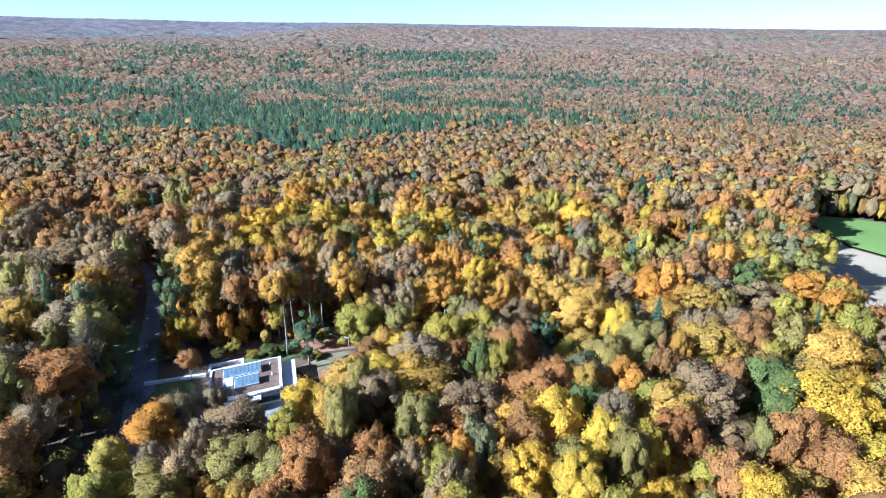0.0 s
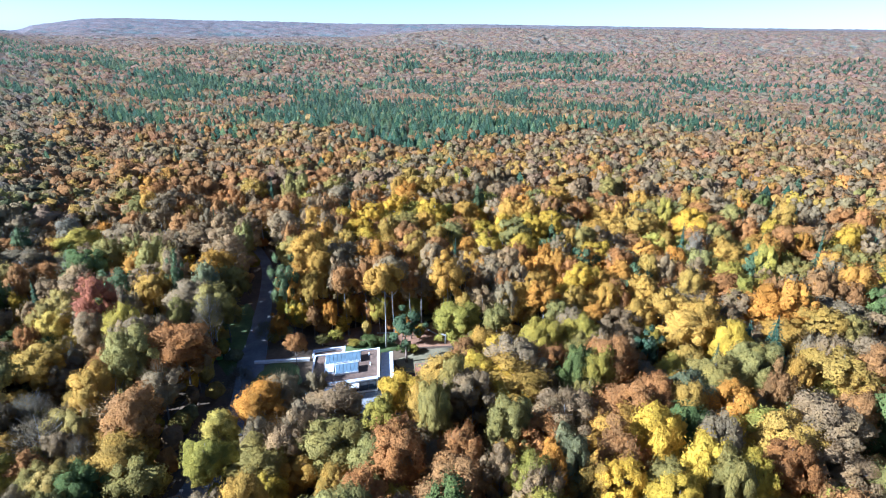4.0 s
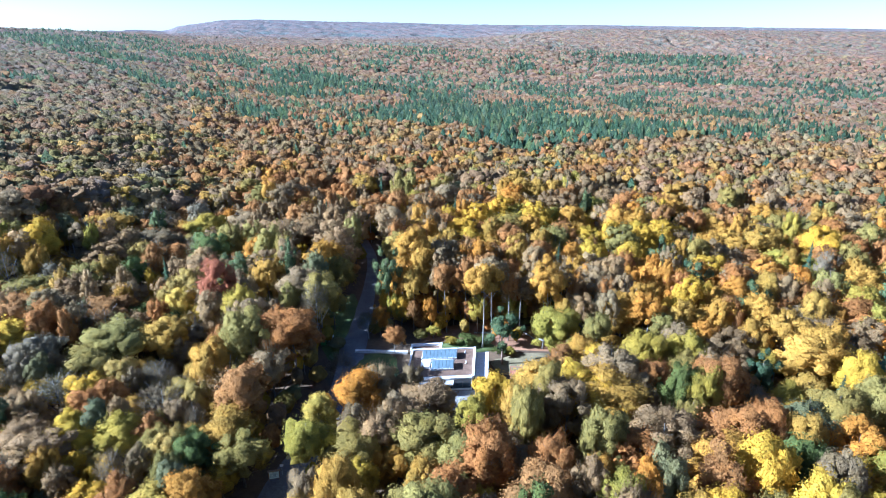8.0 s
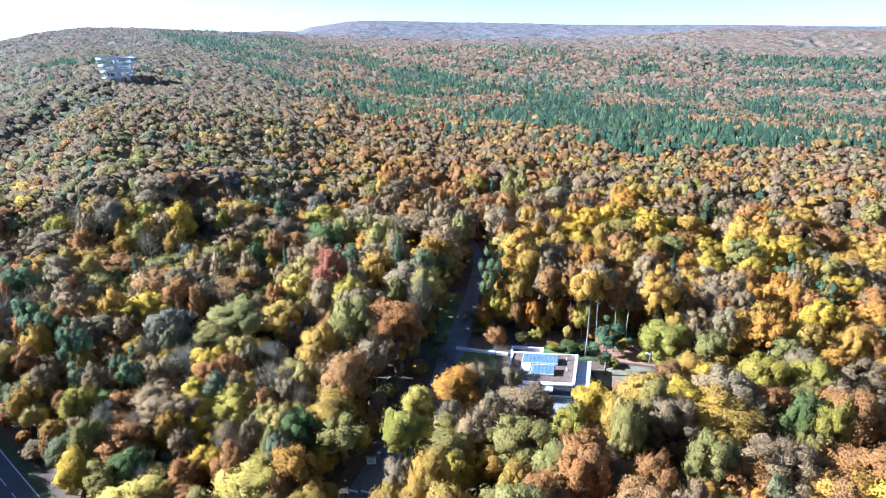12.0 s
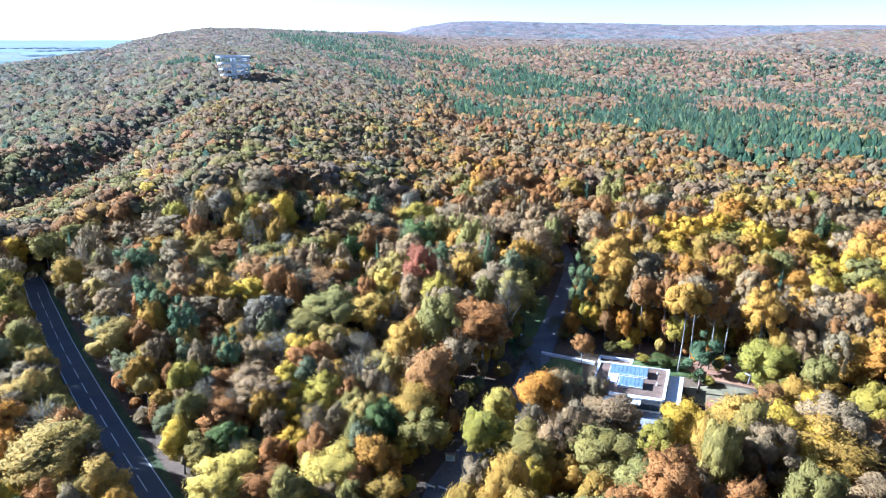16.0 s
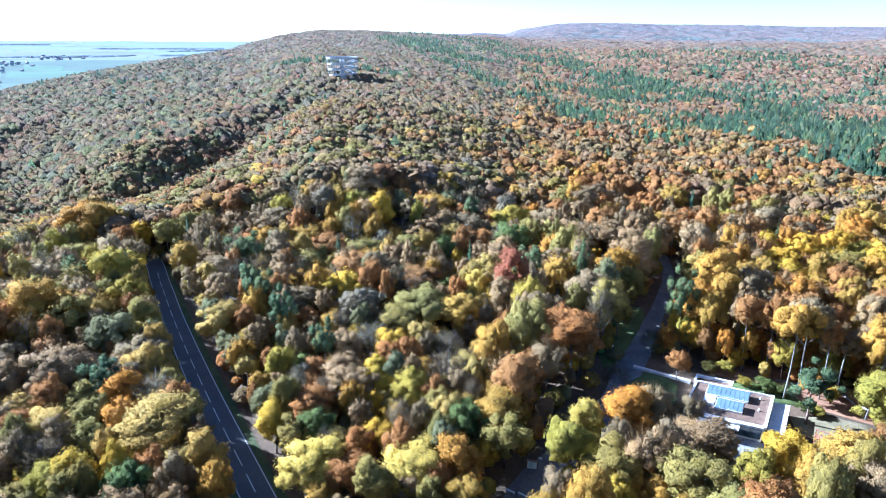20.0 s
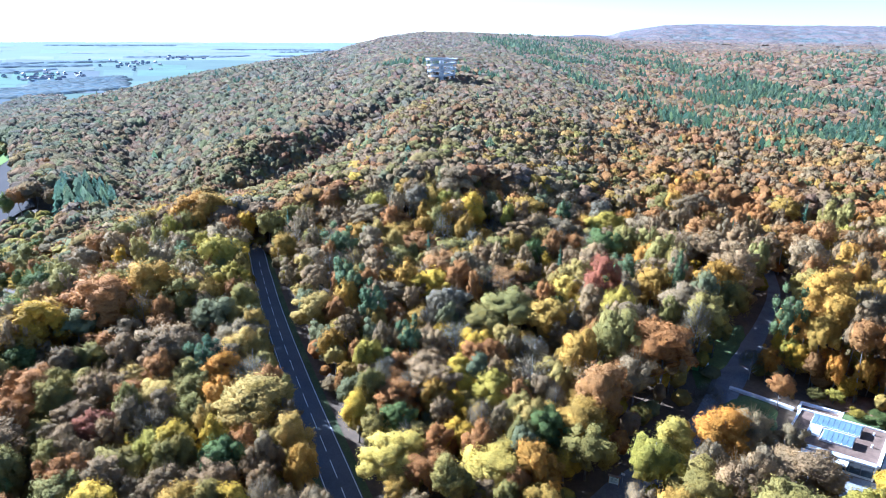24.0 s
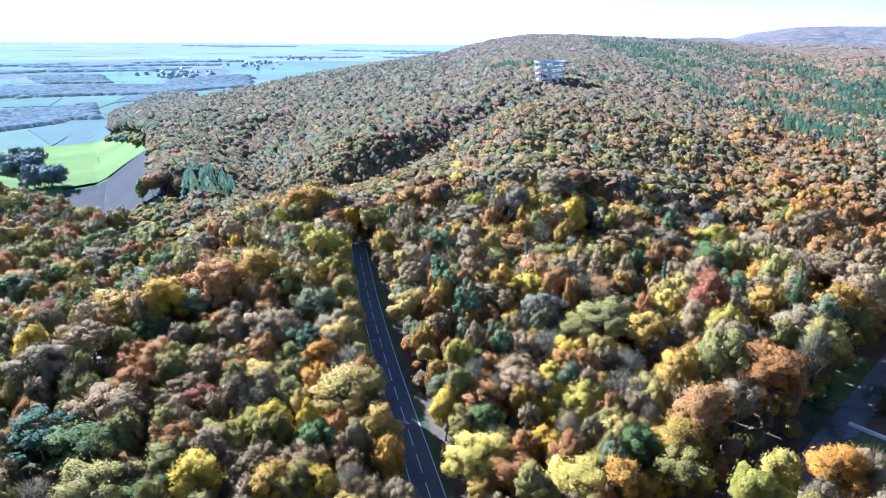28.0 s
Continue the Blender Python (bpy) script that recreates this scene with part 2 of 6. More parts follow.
def land(x, y):
    """Height of the ground: a wooded shelf, a ridge ahead, a hill with a gully to the left, a low plain beyond."""
    x, y = np.asarray(x, float), np.asarray(y, float)
    r = np.hypot(x, y)
    a = np.degrees(np.arctan2(-x, y))
    # the ridge ahead and the long ridge behind it
    rise, brow = np.interp(a, [8, 30], [900, 430]), np.interp(a, [8, 30], [1650, 1350])
    ahead = 76 * smooth(rise, brow, r) * np.interp(a, [-150, -90, 8, 18, 30, 46], [0.3, 1, 1, 0.62, 0.55, 0.62])
    ahead = ahead + 62 * smooth(2300, 3300, r) * np.interp(a, [-150, -60, -20, 8, 18, 24, 36, 39, 41.5, 43], [0.2, 0.1, 0.28, 0.45, 0.85, 0.98, 1.1, 0.95, 0.6, 0.3])
    ahead = ahead - 6 * smooth(420, 700, r) * (1 - smooth(900, 1300, r))
    # valley at the foot of the hill
    dip = np.interp(a, [36, 60, 70, 83, 95, 125, 150], [0, 0, -5, -15, -26, -26, 0])
    edge = np.interp(a, [36, 75, 88, 97, 125, 150], [235, 255, 235, 165, 150, 150])
    valley = dip * smooth(edge, edge + 85, r)
    foot = edge + np.interp(a, [60, 68, 80], [-32, -5, 60])
    crest = np.interp(a, [40, 57, 63, 67, 75, 85, 93, 97], [1300, 1300, 1100, 900, 750, 660, 560, 500])
    top = np.interp(a, [36, 45, 50, 56, 60, 63, 67, 75, 85, 93, 97], [20, 53, 60, 66, 64, 57, 39, 27, 6, -4, -26])
    s = np.clip((r - foot) / (crest - foot), 0.0, 1.0)
    hill = valley + (top - dip) * s ** np.interp(a, [44, 52, 60, 67, 80], [0.70, 0.54, 0.49, 0.64, 0.75])
    low = np.interp(r, [300, 600, 1000, 2000, 4900], [-26, -33, -42, -44, -4])
    low = np.where(a < 50, np.maximum(low, 0), low)
    hill = hill + (low - hill) * smooth(crest * 1.02, crest * 1.02 + 520, r) * smooth(44, 60, a)
    cut = np.zeros_like(r)
    for p, q in zip([*GULLY[:-1], *DRAIN[:-1]], [*GULLY[1:], *DRAIN[1:]]):
        d = q - p
        t = np.clip(((x - p.x) * d.x + (y - p.y) * d.y) / d.length_squared, 0, 1)
        cut = np.minimum(cut, -np.exp(-((x - p.x - t * d.x) ** 2 + (y - p.y - t * d.y) ** 2) / 25 ** 2))
    hill = hill + cut * np.interp(r, [300, 360, 450, 480, 560], [10, 18, 16, 11, 2])
    w = smooth(27, 50, a) * (1 - smooth(1500, 2000, r)) + smooth(42.4, 43.6, a) * smooth(1500, 2000, r)
    z = ahead * (1 - w) + hill * w
    back = smooth(125, 150, a)
    z = z * (1 - back) + back * 70 * smooth(1200, 2400, r)
    bumps = 1.6 * np.sin(x / 61 + 1.3) * np.sin(y / 73) * smooth(190, 330, r)
    return z + bumps


def ground_z(x, y):
    return float(land(x, y))


def ground_sheet():
    rings = np.r_[np.linspace(0, 320, 65), 320 * (4950 / 320) ** (np.arange(1, 75) / 74)]
    n = 288
    w = np.linspace(0, 2 * np.pi, n, endpoint=False)
    rr, ww = np.meshgrid(rings[1:], w, indexing="ij")
    x, y = -rr * np.sin(ww), rr * np.cos(ww)
    v = np.c_[x.ravel(), y.ravel(), land(x, y).ravel()]
    i, k = np.meshgrid(np.arange(len(rings) - 2), np.arange(n), indexing="ij")
    a, b = i * n + k, i * n + (k + 1) % n
    f = np.stack([a, b, b + n, a + n], -1).reshape(-1, 4)
    # fan round the centre, as thin quads
    c = len(v)
    v = np.r_[v, [[0, 0, ground_z(0, 0)]]]
    k = np.arange(0, n, 2)
    f = np.r_[f, np.stack([np.full(len(k), c), (k + 2) % n, k + 1, k], -1)]
    mid = v[f].mean(1)
    r, a = np.hypot(mid[:, 0], mid[:, 1]), np.degrees(np.arctan2(-mid[:, 0], mid[:, 1]))
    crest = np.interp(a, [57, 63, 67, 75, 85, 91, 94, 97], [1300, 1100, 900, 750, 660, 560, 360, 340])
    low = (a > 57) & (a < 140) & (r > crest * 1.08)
    # farther farmland takes the materials with more haze in their colour
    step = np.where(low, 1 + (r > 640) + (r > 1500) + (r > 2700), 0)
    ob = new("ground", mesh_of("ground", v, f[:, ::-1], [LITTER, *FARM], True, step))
    ob.color = (0.10, 0.14, 0.07, 1)
    tagged(ob, "brown leaf litter on rolling forest ground", "ground", kind="structure")


ground_sheet()


def ribbon(points, widths, lift, step=4.0):
    """A strip draped on the ground along a smooth line."""
    pts = [Vector(p) for p in points]
    line, wide = [], []
    for i in range(len(pts) - 1):
        p0, p1, p2, p3 = pts[max(i - 1, 0)], pts[i], pts[i + 1], pts[min(i + 2, len(pts) - 1)]
        n = max(2, int((p2 - p1).length / step))
        for k in range(n):
            t = k / n
            line.append(0.5 * (2 * p1 + (p2 - p0) * t + (2 * p0 - 5 * p1 + 4 * p2 - p3) * t * t + (3 * p1 - p0 - 3 * p2 + p3) * t ** 3))
            wide.append(widths[i] + (widths[i + 1] - widths[i]) * t)
    line.append(pts[-1])
    wide.append(widths[-1])
    return line, wide


def strip_mesh(name, line, left, right, lift, mat, thick=0.0):
    """The part of a draped line between two offsets from its middle."""
    v, f = [], []
    for i, p in enumerate(line):
        d = (line[min(i + 1, len(line) - 1)] - line[max(i - 1, 0)]).normalized()
        side = Vector((-d.y, d.x))
        z = ground_z(p.x, p.y) + lift
        for o in (left[i] if isinstance(left, list) else left, right[i] if isinstance(right, list) else right):
            q = p + side * o
            v.append((q.x, q.y, z))
        for o in (right[i] if isinstance(right, list) else right, left[i] if isinstance(left, list) else left):
            q = p + side * o
            v.append((q.x, q.y, z - max(thick, 0.5)))
    for i in range(len(line) - 1):
        for k in range(4):
            f.append((4 * i + k, 4 * i + (k + 1) % 4, 4 * i + 4 + (k + 1) % 4, 4 * i + 4 + k))
    return mesh_of(name, v, f, mat)


# ---- roads and openings in the woods, as lines on the plan ----
MAIN_ROAD = [(420, -60), (240, -22), (100, 7), (-40, 28), (-90, 35.5), (-136, 42.2), (-180, 49.6), (-215, 56.5), (-246, 62), (-290, 61), (-345, 54), (-400, 56), (-460, 72)]
SIDE_ROAD = [(-42, 31), (-49, 52), (-60.5, 77), (-64, 92), (-69, 117), (-77, 138), (-83, 155), (-92, 178), (-104, 204), (-126, 237), (-146, 290), (-150, 400), (-160, 470)]
main_line, main_wide = ribbon(MAIN_ROAD, [6.4] * len(MAIN_ROAD), 0.15)
side_line, side_wide = ribbon(SIDE_ROAD, [6.5, 8.0, 9.5, 6.5, 6.0, 7.5, 6.0, 4.2, 4.0, 3.6, 3.4, 3.4, 3.4], 0.15)
HOUSE = Vector((-47.5, 131.0))      # middle of the pavilion's roof
HOUSE_TURN = 26.0


def away(line, x, y):
    """Distance of points from a line on the plan."""
    p = np.array([(q.x, q.y) for q in line])
    best = np.full(np.shape(x), 1e9)
    for a, b in zip(p[:-1], p[1:]):
        d = b - a
        t = np.clip(((x - a[0]) * d[0] + (y - a[1]) * d[1]) / (d @ d), 0, 1)
        best = np.minimum(best, np.hypot(x - a[0] - t * d[0], y - a[1] - t * d[1]))
    return best


def in_house_frame(x, y):
    c, s = math.cos(radians(HOUSE_TURN)), math.sin(radians(HOUSE_TURN))
    return (x - HOUSE.x) * c + (y - HOUSE.y) * s, -(x - HOUSE.x) * s + (y - HOUSE.y) * c


def ell(x, y, cx, cy, rx, ry, turn=0.0):
    c, s = math.cos(radians(turn)), math.sin(radians(turn))
    u, v = (x - cx) * c + (y - cy) * s, -(x - cx) * s + (y - cy) * c
    return np.hypot(u / rx, v / ry)


def bearing(x, y):
    return np.degrees(np.arctan2(-x, y))


def open_land(x, y, margin=0.0):
    """True where no forest tree stands."""
    x, y = np.asarray(x, float), np.asarray(y, float)
    r, a = np.hypot(x, y), bearing(x, y)
    out = away(main_line, x, y) < np.interp(r, [120, 190, 235, 250, 251], [7.2, 6.4, 5.2, 4.6, -2.0]) + margin
    out |= (away(side_line, x, y) < 5.0 + 0.6 * margin) & (r < 245)
    out |= ell(x, y, -89, 160, 5.5, 30, 24) < 1
    out |= ell(x, y, -67, 128, 9, 14, 0) < 1
    out |= ell(x, y, -62.5, 78.5, 6, 9, 15) < 1
    hx, hy = in_house_frame(x, y)
    out |= (np.abs(hx) < 13 + margin) & (hy > -26 - margin) & (hy < 11 + margin)
    out |= (hx > 8) & (hx < 31) & (hy > -15) & (hy < 15)
    out |= (hx > -14) & (hx < 20) & (hy > 6) & (hy < 22)
    out |= ell(x, y, -60, 103, 15, 14) < 1
    # the grass and field clearing to the right
    out |= (a < -31.5) & (a > -46) & (r > np.interp(a, [-46, -38, -34, -31.5], [172, 186, 220, 325])) & (r < np.interp(a, [-46, -38, -31.5], [360, 350, 338]))
    # the low land with its fields
    rim = np.interp(a, [92.3, 92.8, 93.3, 97.2, 99.5, 103.7, 125], [3000, 412, 405, 380, 425, 480, 480])
    low_end = (a > 92.3) & (a < 140) & (r > rim)
    crest = np.interp(a, [57, 63, 67, 75, 85, 93, 97], [1300, 1100, 900, 750, 660, 560, 500])
    low_end |= (a > 62) & (a < 140) & (r > crest * 1.08 + 90)
    spur = (a > 89) & (r > 560) & (r < 1280) & (a < np.interp(r, [560, 600, 662, 741, 868, 1030, 1280], [93.2, 93.5, 94.5, 95.7, 95.6, 94.6, 91.4]))
    out |= low_end & ~spur
    out |= ell(x, y, -440.2, 276.6, 9.5, 9.5) < 1
    out |= ell(x, y, -356, -21, 40, 21) < 1
    return out


# ---- tree shapes ----
rng = np.random.default_rng(7)


def sphere_dirs(n, low, g):
    z = low + (1 - low) * ((np.arange(n) + g.random(n)) / n)
    w = 2.39996 * np.arange(n) + g.random(n)
    k = np.sqrt(np.clip(1 - z * z, 0, 1))
    return np.c_[np.cos(w) * k, np.sin(w) * k, z]


def outward(v, middle, flat=1.0):
    n = (v - middle) * [1, 1, flat]
    return n / (np.linalg.norm(n, axis=1)[:, None] + 1e-9)


def cards(centres, normals, size_u, size_v, g):
    """Small leaf clumps: one bent quad each."""
    n = len(centres)
    t = g.normal(size=(n, 3))
    u = np.cross(normals, t)
    u /= np.linalg.norm(u, axis=1)[:, None] + 1e-9
    v = np.cross(normals, u)
    u *= size_u[:, None]
    v *= size_v[:, None]
    bend = normals * (0.35 * size_u)[:, None]
    q = np.stack([centres - u - bend, centres - v * 0.8, centres + u - bend, centres + v * 0.8], 1).reshape(-1, 3)
    i = np.arange(n)[:, None] * 4
    return q, np.r_[i + [0, 1, 2], i + [0, 2, 3]]


def ico(sub):
    bm = bmesh.new()
    bmesh.ops.create_icosphere(bm, subdivisions=sub, radius=1.0)
    bm.verts.ensure_lookup_table()
    v = np.array([x.co[:] for x in bm.verts])
    f = np.array([[x.index for x in p.verts] for p in bm.faces])
    bm.free()
    return v, f


ICO_A, ICO_B = ico(1), ico(2)


def crown(seed, lobes, leaves, leaf, base=0.36, radius=5.5, height=18.0, spread=0.74, lobe=0.28, twigs=0, core=0.70, ragged=0.25, bough=None):
    """A broad crown: rounded leafy boughs round a shaded heart, roughened by small leaf clumps, with bare twigs where the leaves have gone."""
    g = np.random.default_rng(seed)
    rz = height * (1 - base) / 2
    mid = height * base + rz
    k3 = np.array([radius, radius, rz])
    d = sphere_dirs(lobes, -0.72, g)
    lean = 0.12 * g.normal(size=3)
    c = d * spread * (1 + ragged * g.normal(size=(lobes, 1)) * 0.5) + lean * d[:, 2:3]
    size = lobe * (0.62 + 0.75 * g.random(lobes))
    vs, fs, ns, k = [], [], [], 0
    if core:
        v, f = ICO_A
        v = v * core * (1 + 0.10 * g.normal(size=(len(v), 1)))
        vs.append(v * k3 + [0, 0, mid])
        fs.append(f)
        ns.append(outward(v, [0, 0, -0.1]))
        k = len(v)
    bv, bf = bough or ICO_A
    for i in range(lobes):
        q, _ = np.linalg.qr(g.normal(size=(3, 3)))
        if np.linalg.det(q) < 0:
            q[:, 0] *= -1
        u = bv @ q.T
        v = c[i] + u * size[i] * np.array([1.0, 1.0, 0.86]) * (0.86 + 0.20 * g.normal(size=(len(u), 1)))
        vs.append(v * k3 + [0, 0, mid])
        fs.append(bf + k)
        ns.append(0.7 * u + 0.75 * outward(v, [0, 0, -0.15]) + 0.15 * g.normal(size=u.shape))
        k += len(u)
    pick = g.choice(lobes, leaves * 2, p=size ** 2 / (size ** 2).sum())
    n = g.normal(size=(leaves * 2, 3)) + 0.5 * d[pick]
    n /= np.linalg.norm(n, axis=1)[:, None]
    p = c[pick] + n * size[pick][:, None] * (0.80 + 0.52 * g.random((leaves * 2, 1)))
    out = np.linalg.norm(p, axis=1)
    keep = np.argsort(-(out + 0.35 * g.random(len(out)) + 0.14 * p[:, 2]))[:leaves]
    p, n = p[keep], n[keep]
    lit = 0.7 * n + 0.75 * outward(p, [0, 0, -0.15]) + 0.22 * g.normal(size=(leaves, 3))
    ns.append(np.repeat(lit, 4, 0))
    n = n + 0.5 * g.normal(size=(leaves, 3)) + [0, 0, 0.25]
    n /= np.linalg.norm(n, axis=1)[:, None]
    q, f = cards(p * k3 + [0, 0, mid], n, leaf * (0.55 + 0.9 * g.random(leaves)), leaf * (0.45 + 0.6 * g.random(leaves)), g)
    vs.append(q)
    fs.append(f + k)
    k += len(q)
    if twigs:
        v, f = twig_fan(twigs, g, k3, mid)
        vs.append(v)
        fs.append(f + k)
        ns.append(outward(v, [0, 0, mid]))
    return np.concatenate(vs), np.concatenate(fs), np.concatenate(ns)


def twig_fan(twigs, g, k3, mid):
    """Fine twigs that rise from inside a crown to its outline."""
    d = sphere_dirs(twigs, -0.5, g)
    o = d * (0.40 + 0.45 * g.random((twigs, 1)))
    tip = o + d * (0.16 + 0.2 * g.random((twigs, 1))) + g.normal(size=(twigs, 3)) * 0.07 + [0, 0, 0.10]
    side = np.cross(d, g.normal(size=(twigs, 3)))
    side *= 0.05 / (np.linalg.norm(side, axis=1)[:, None] + 1e-9)
    a, b = o * k3 + [0, 0, mid], tip * k3 + [0, 0, mid]
    v = np.stack([a - side, a + side, b], 1).reshape(-1, 3)
    return v, np.arange(len(v)).reshape(-1, 3)


def spruce_crown(seed, whorls, arms, height=22.0, radius=3.6, base=0.12):
    """Whorls of drooping boughs that shorten towards the tip, round a slim core."""
    g = np.random.default_rng(seed)
    vs, fs, k = [], [], 0
    for i in range(whorls):
        t = i / (whorls - 1)
        z = height * (base + (0.97 - base) * t ** 0.92)
        reach = radius * (1.02 - t) ** 0.85 + 0.25
        for j in range(max(4, int(arms * (1.15 - 0.6 * t)))):
            w = 2 * math.pi * (j + 0.5 * (i % 2) + 0.5 * g.random()) / max(4, int(arms * (1.15 - 0.6 * t)))
            rr = reach * (0.75 + 0.4 * g.random())
            o = np.array([math.cos(w), math.sin(w), 0])
            s = np.array([-o[1], o[0], 0]) * rr * (0.24 + 0.12 * g.random())
            a = np.array([0, 0, z + 0.22 * rr])
            b = o * rr * 0.6 + [0, 0, z - 0.02 * rr]
            e = o * rr + [0, 0, z - 0.38 * rr]
            vs.append(np.array([a, b - s, b + s, e]))
            fs.append(np.array([[0, 1, 2], [1, 3, 2]]) + k)
            k += 4
    n = 7
    w = 2 * np.pi * np.arange(n) / n
    ring = np.c_[np.cos(w) * radius * 0.5, np.sin(w) * radius * 0.5, np.full(n, height * base)]
    vs.append(np.r_[ring, [[0, 0, height]]])
    fs.append(np.array([[i, (i + 1) % n, n] for i in range(n)]) + k)
    return np.concatenate(vs), np.concatenate(fs)


def twig_crown(seed, twigs, leaves, height=13.0, radius=5.0, base=0.25):
    """A nearly bare crown: fine rising twigs and a few last leaves."""
    g = np.random.default_rng(seed)
    rz = height * (1 - base) / 2
    mid = height * base + rz
    d = sphere_dirs(twigs, -0.5, g)
    o = d * (0.35 + 0.55 * g.random((twigs, 1)))
    tip = o + d * (0.08 + 0.14 * g.random((twigs, 1))) + g.normal(size=(twigs, 3)) * 0.08 + [0, 0, 0.08]
    side = np.cross(d, g.normal(size=(twigs, 3)))
    side *= 0.045 / (np.linalg.norm(side, axis=1)[:, None] + 1e-9)
    k = [radius, radius, rz]
    a, b = o * k + [0, 0, mid], tip * k + [0, 0, mid]
    v = np.stack([a - side, a + side, b], 1).reshape(-1, 3)
    f = np.arange(len(v)).reshape(-1, 3)
    p = sphere_dirs(leaves, -0.4, g) * (0.5 + 0.5 * g.random((leaves, 1)))
    nn = g.normal(size=(leaves, 3))
    nn /= np.linalg.norm(nn, axis=1)[:, None]
    q, qf = cards(p * k + [0, 0, mid], nn, 0.19 * (0.6 + 0.8 * g.random(leaves)), 0.16 * np.ones(leaves), g)
    return np.r_[v, q], np.r_[f, qf + len(v)]


def stem(seed, height, girth, fork, limbs, reach, sides=6, lean=0.03):
    """A tapered trunk with rising limbs."""
    g = random.Random(seed)
    pts, rad = [], []
    for i in range(6):
        t = i / 5
        pts.append((height * lean * math.sin(3 * t + seed), height * lean * math.sin(2.3 * t + 2 * seed), height * t))
        rad.append(girth * (1.25 if i == 0 else 1.0) * (1 - 0.86 * t))
    pieces = [tube(pts, rad, sides)]
    for i in range(limbs):
        t = fork + (0.92 - fork) * (i + g.random()) / limbs
        j = min(int(t * 5), 4)
        p = Vector(pts[j]).lerp(Vector(pts[j + 1]), t * 5 - j)
        w = 2.4 * i + g.random()
        out = reach * (0.6 + 0.5 * g.random()) * (1.15 - 0.7 * t)
        o = Vector((math.cos(w), math.sin(w), 0))
        q1 = p + o * out * 0.5 + Vector((0, 0, out * 0.42))
        q2 = p + o * out + Vector((0, 0, out * 0.95))
        r0 = girth * (1 - 0.86 * t) * 0.55
        pieces.append(tube([tuple(p), tuple(q1), tuple(q2)], [r0, r0 * 0.6, 0.03], 4, False))
    v, f = joined(pieces)
    start = len(pieces[0][0])
    for i in range(limbs):      # each limb grows out of the trunk
        k = start + 12 * i
        ring = min(range(0, start, sides), key=lambda n: abs(v[n][2] - v[k][2]))
        f.append((ring, k, k + 1))
    return v, f


def lit_by(me, n):
    """Leaves take the light as the bough that carries them does."""
    n = n / (np.linalg.norm(n, axis=1)[:, None] + 1e-9)
    me.polygons.foreach_set("use_smooth", np.ones(len(me.polygons), bool))
    me.normals_split_custom_set_from_vertices(n.tolist())


SHAPES = {}


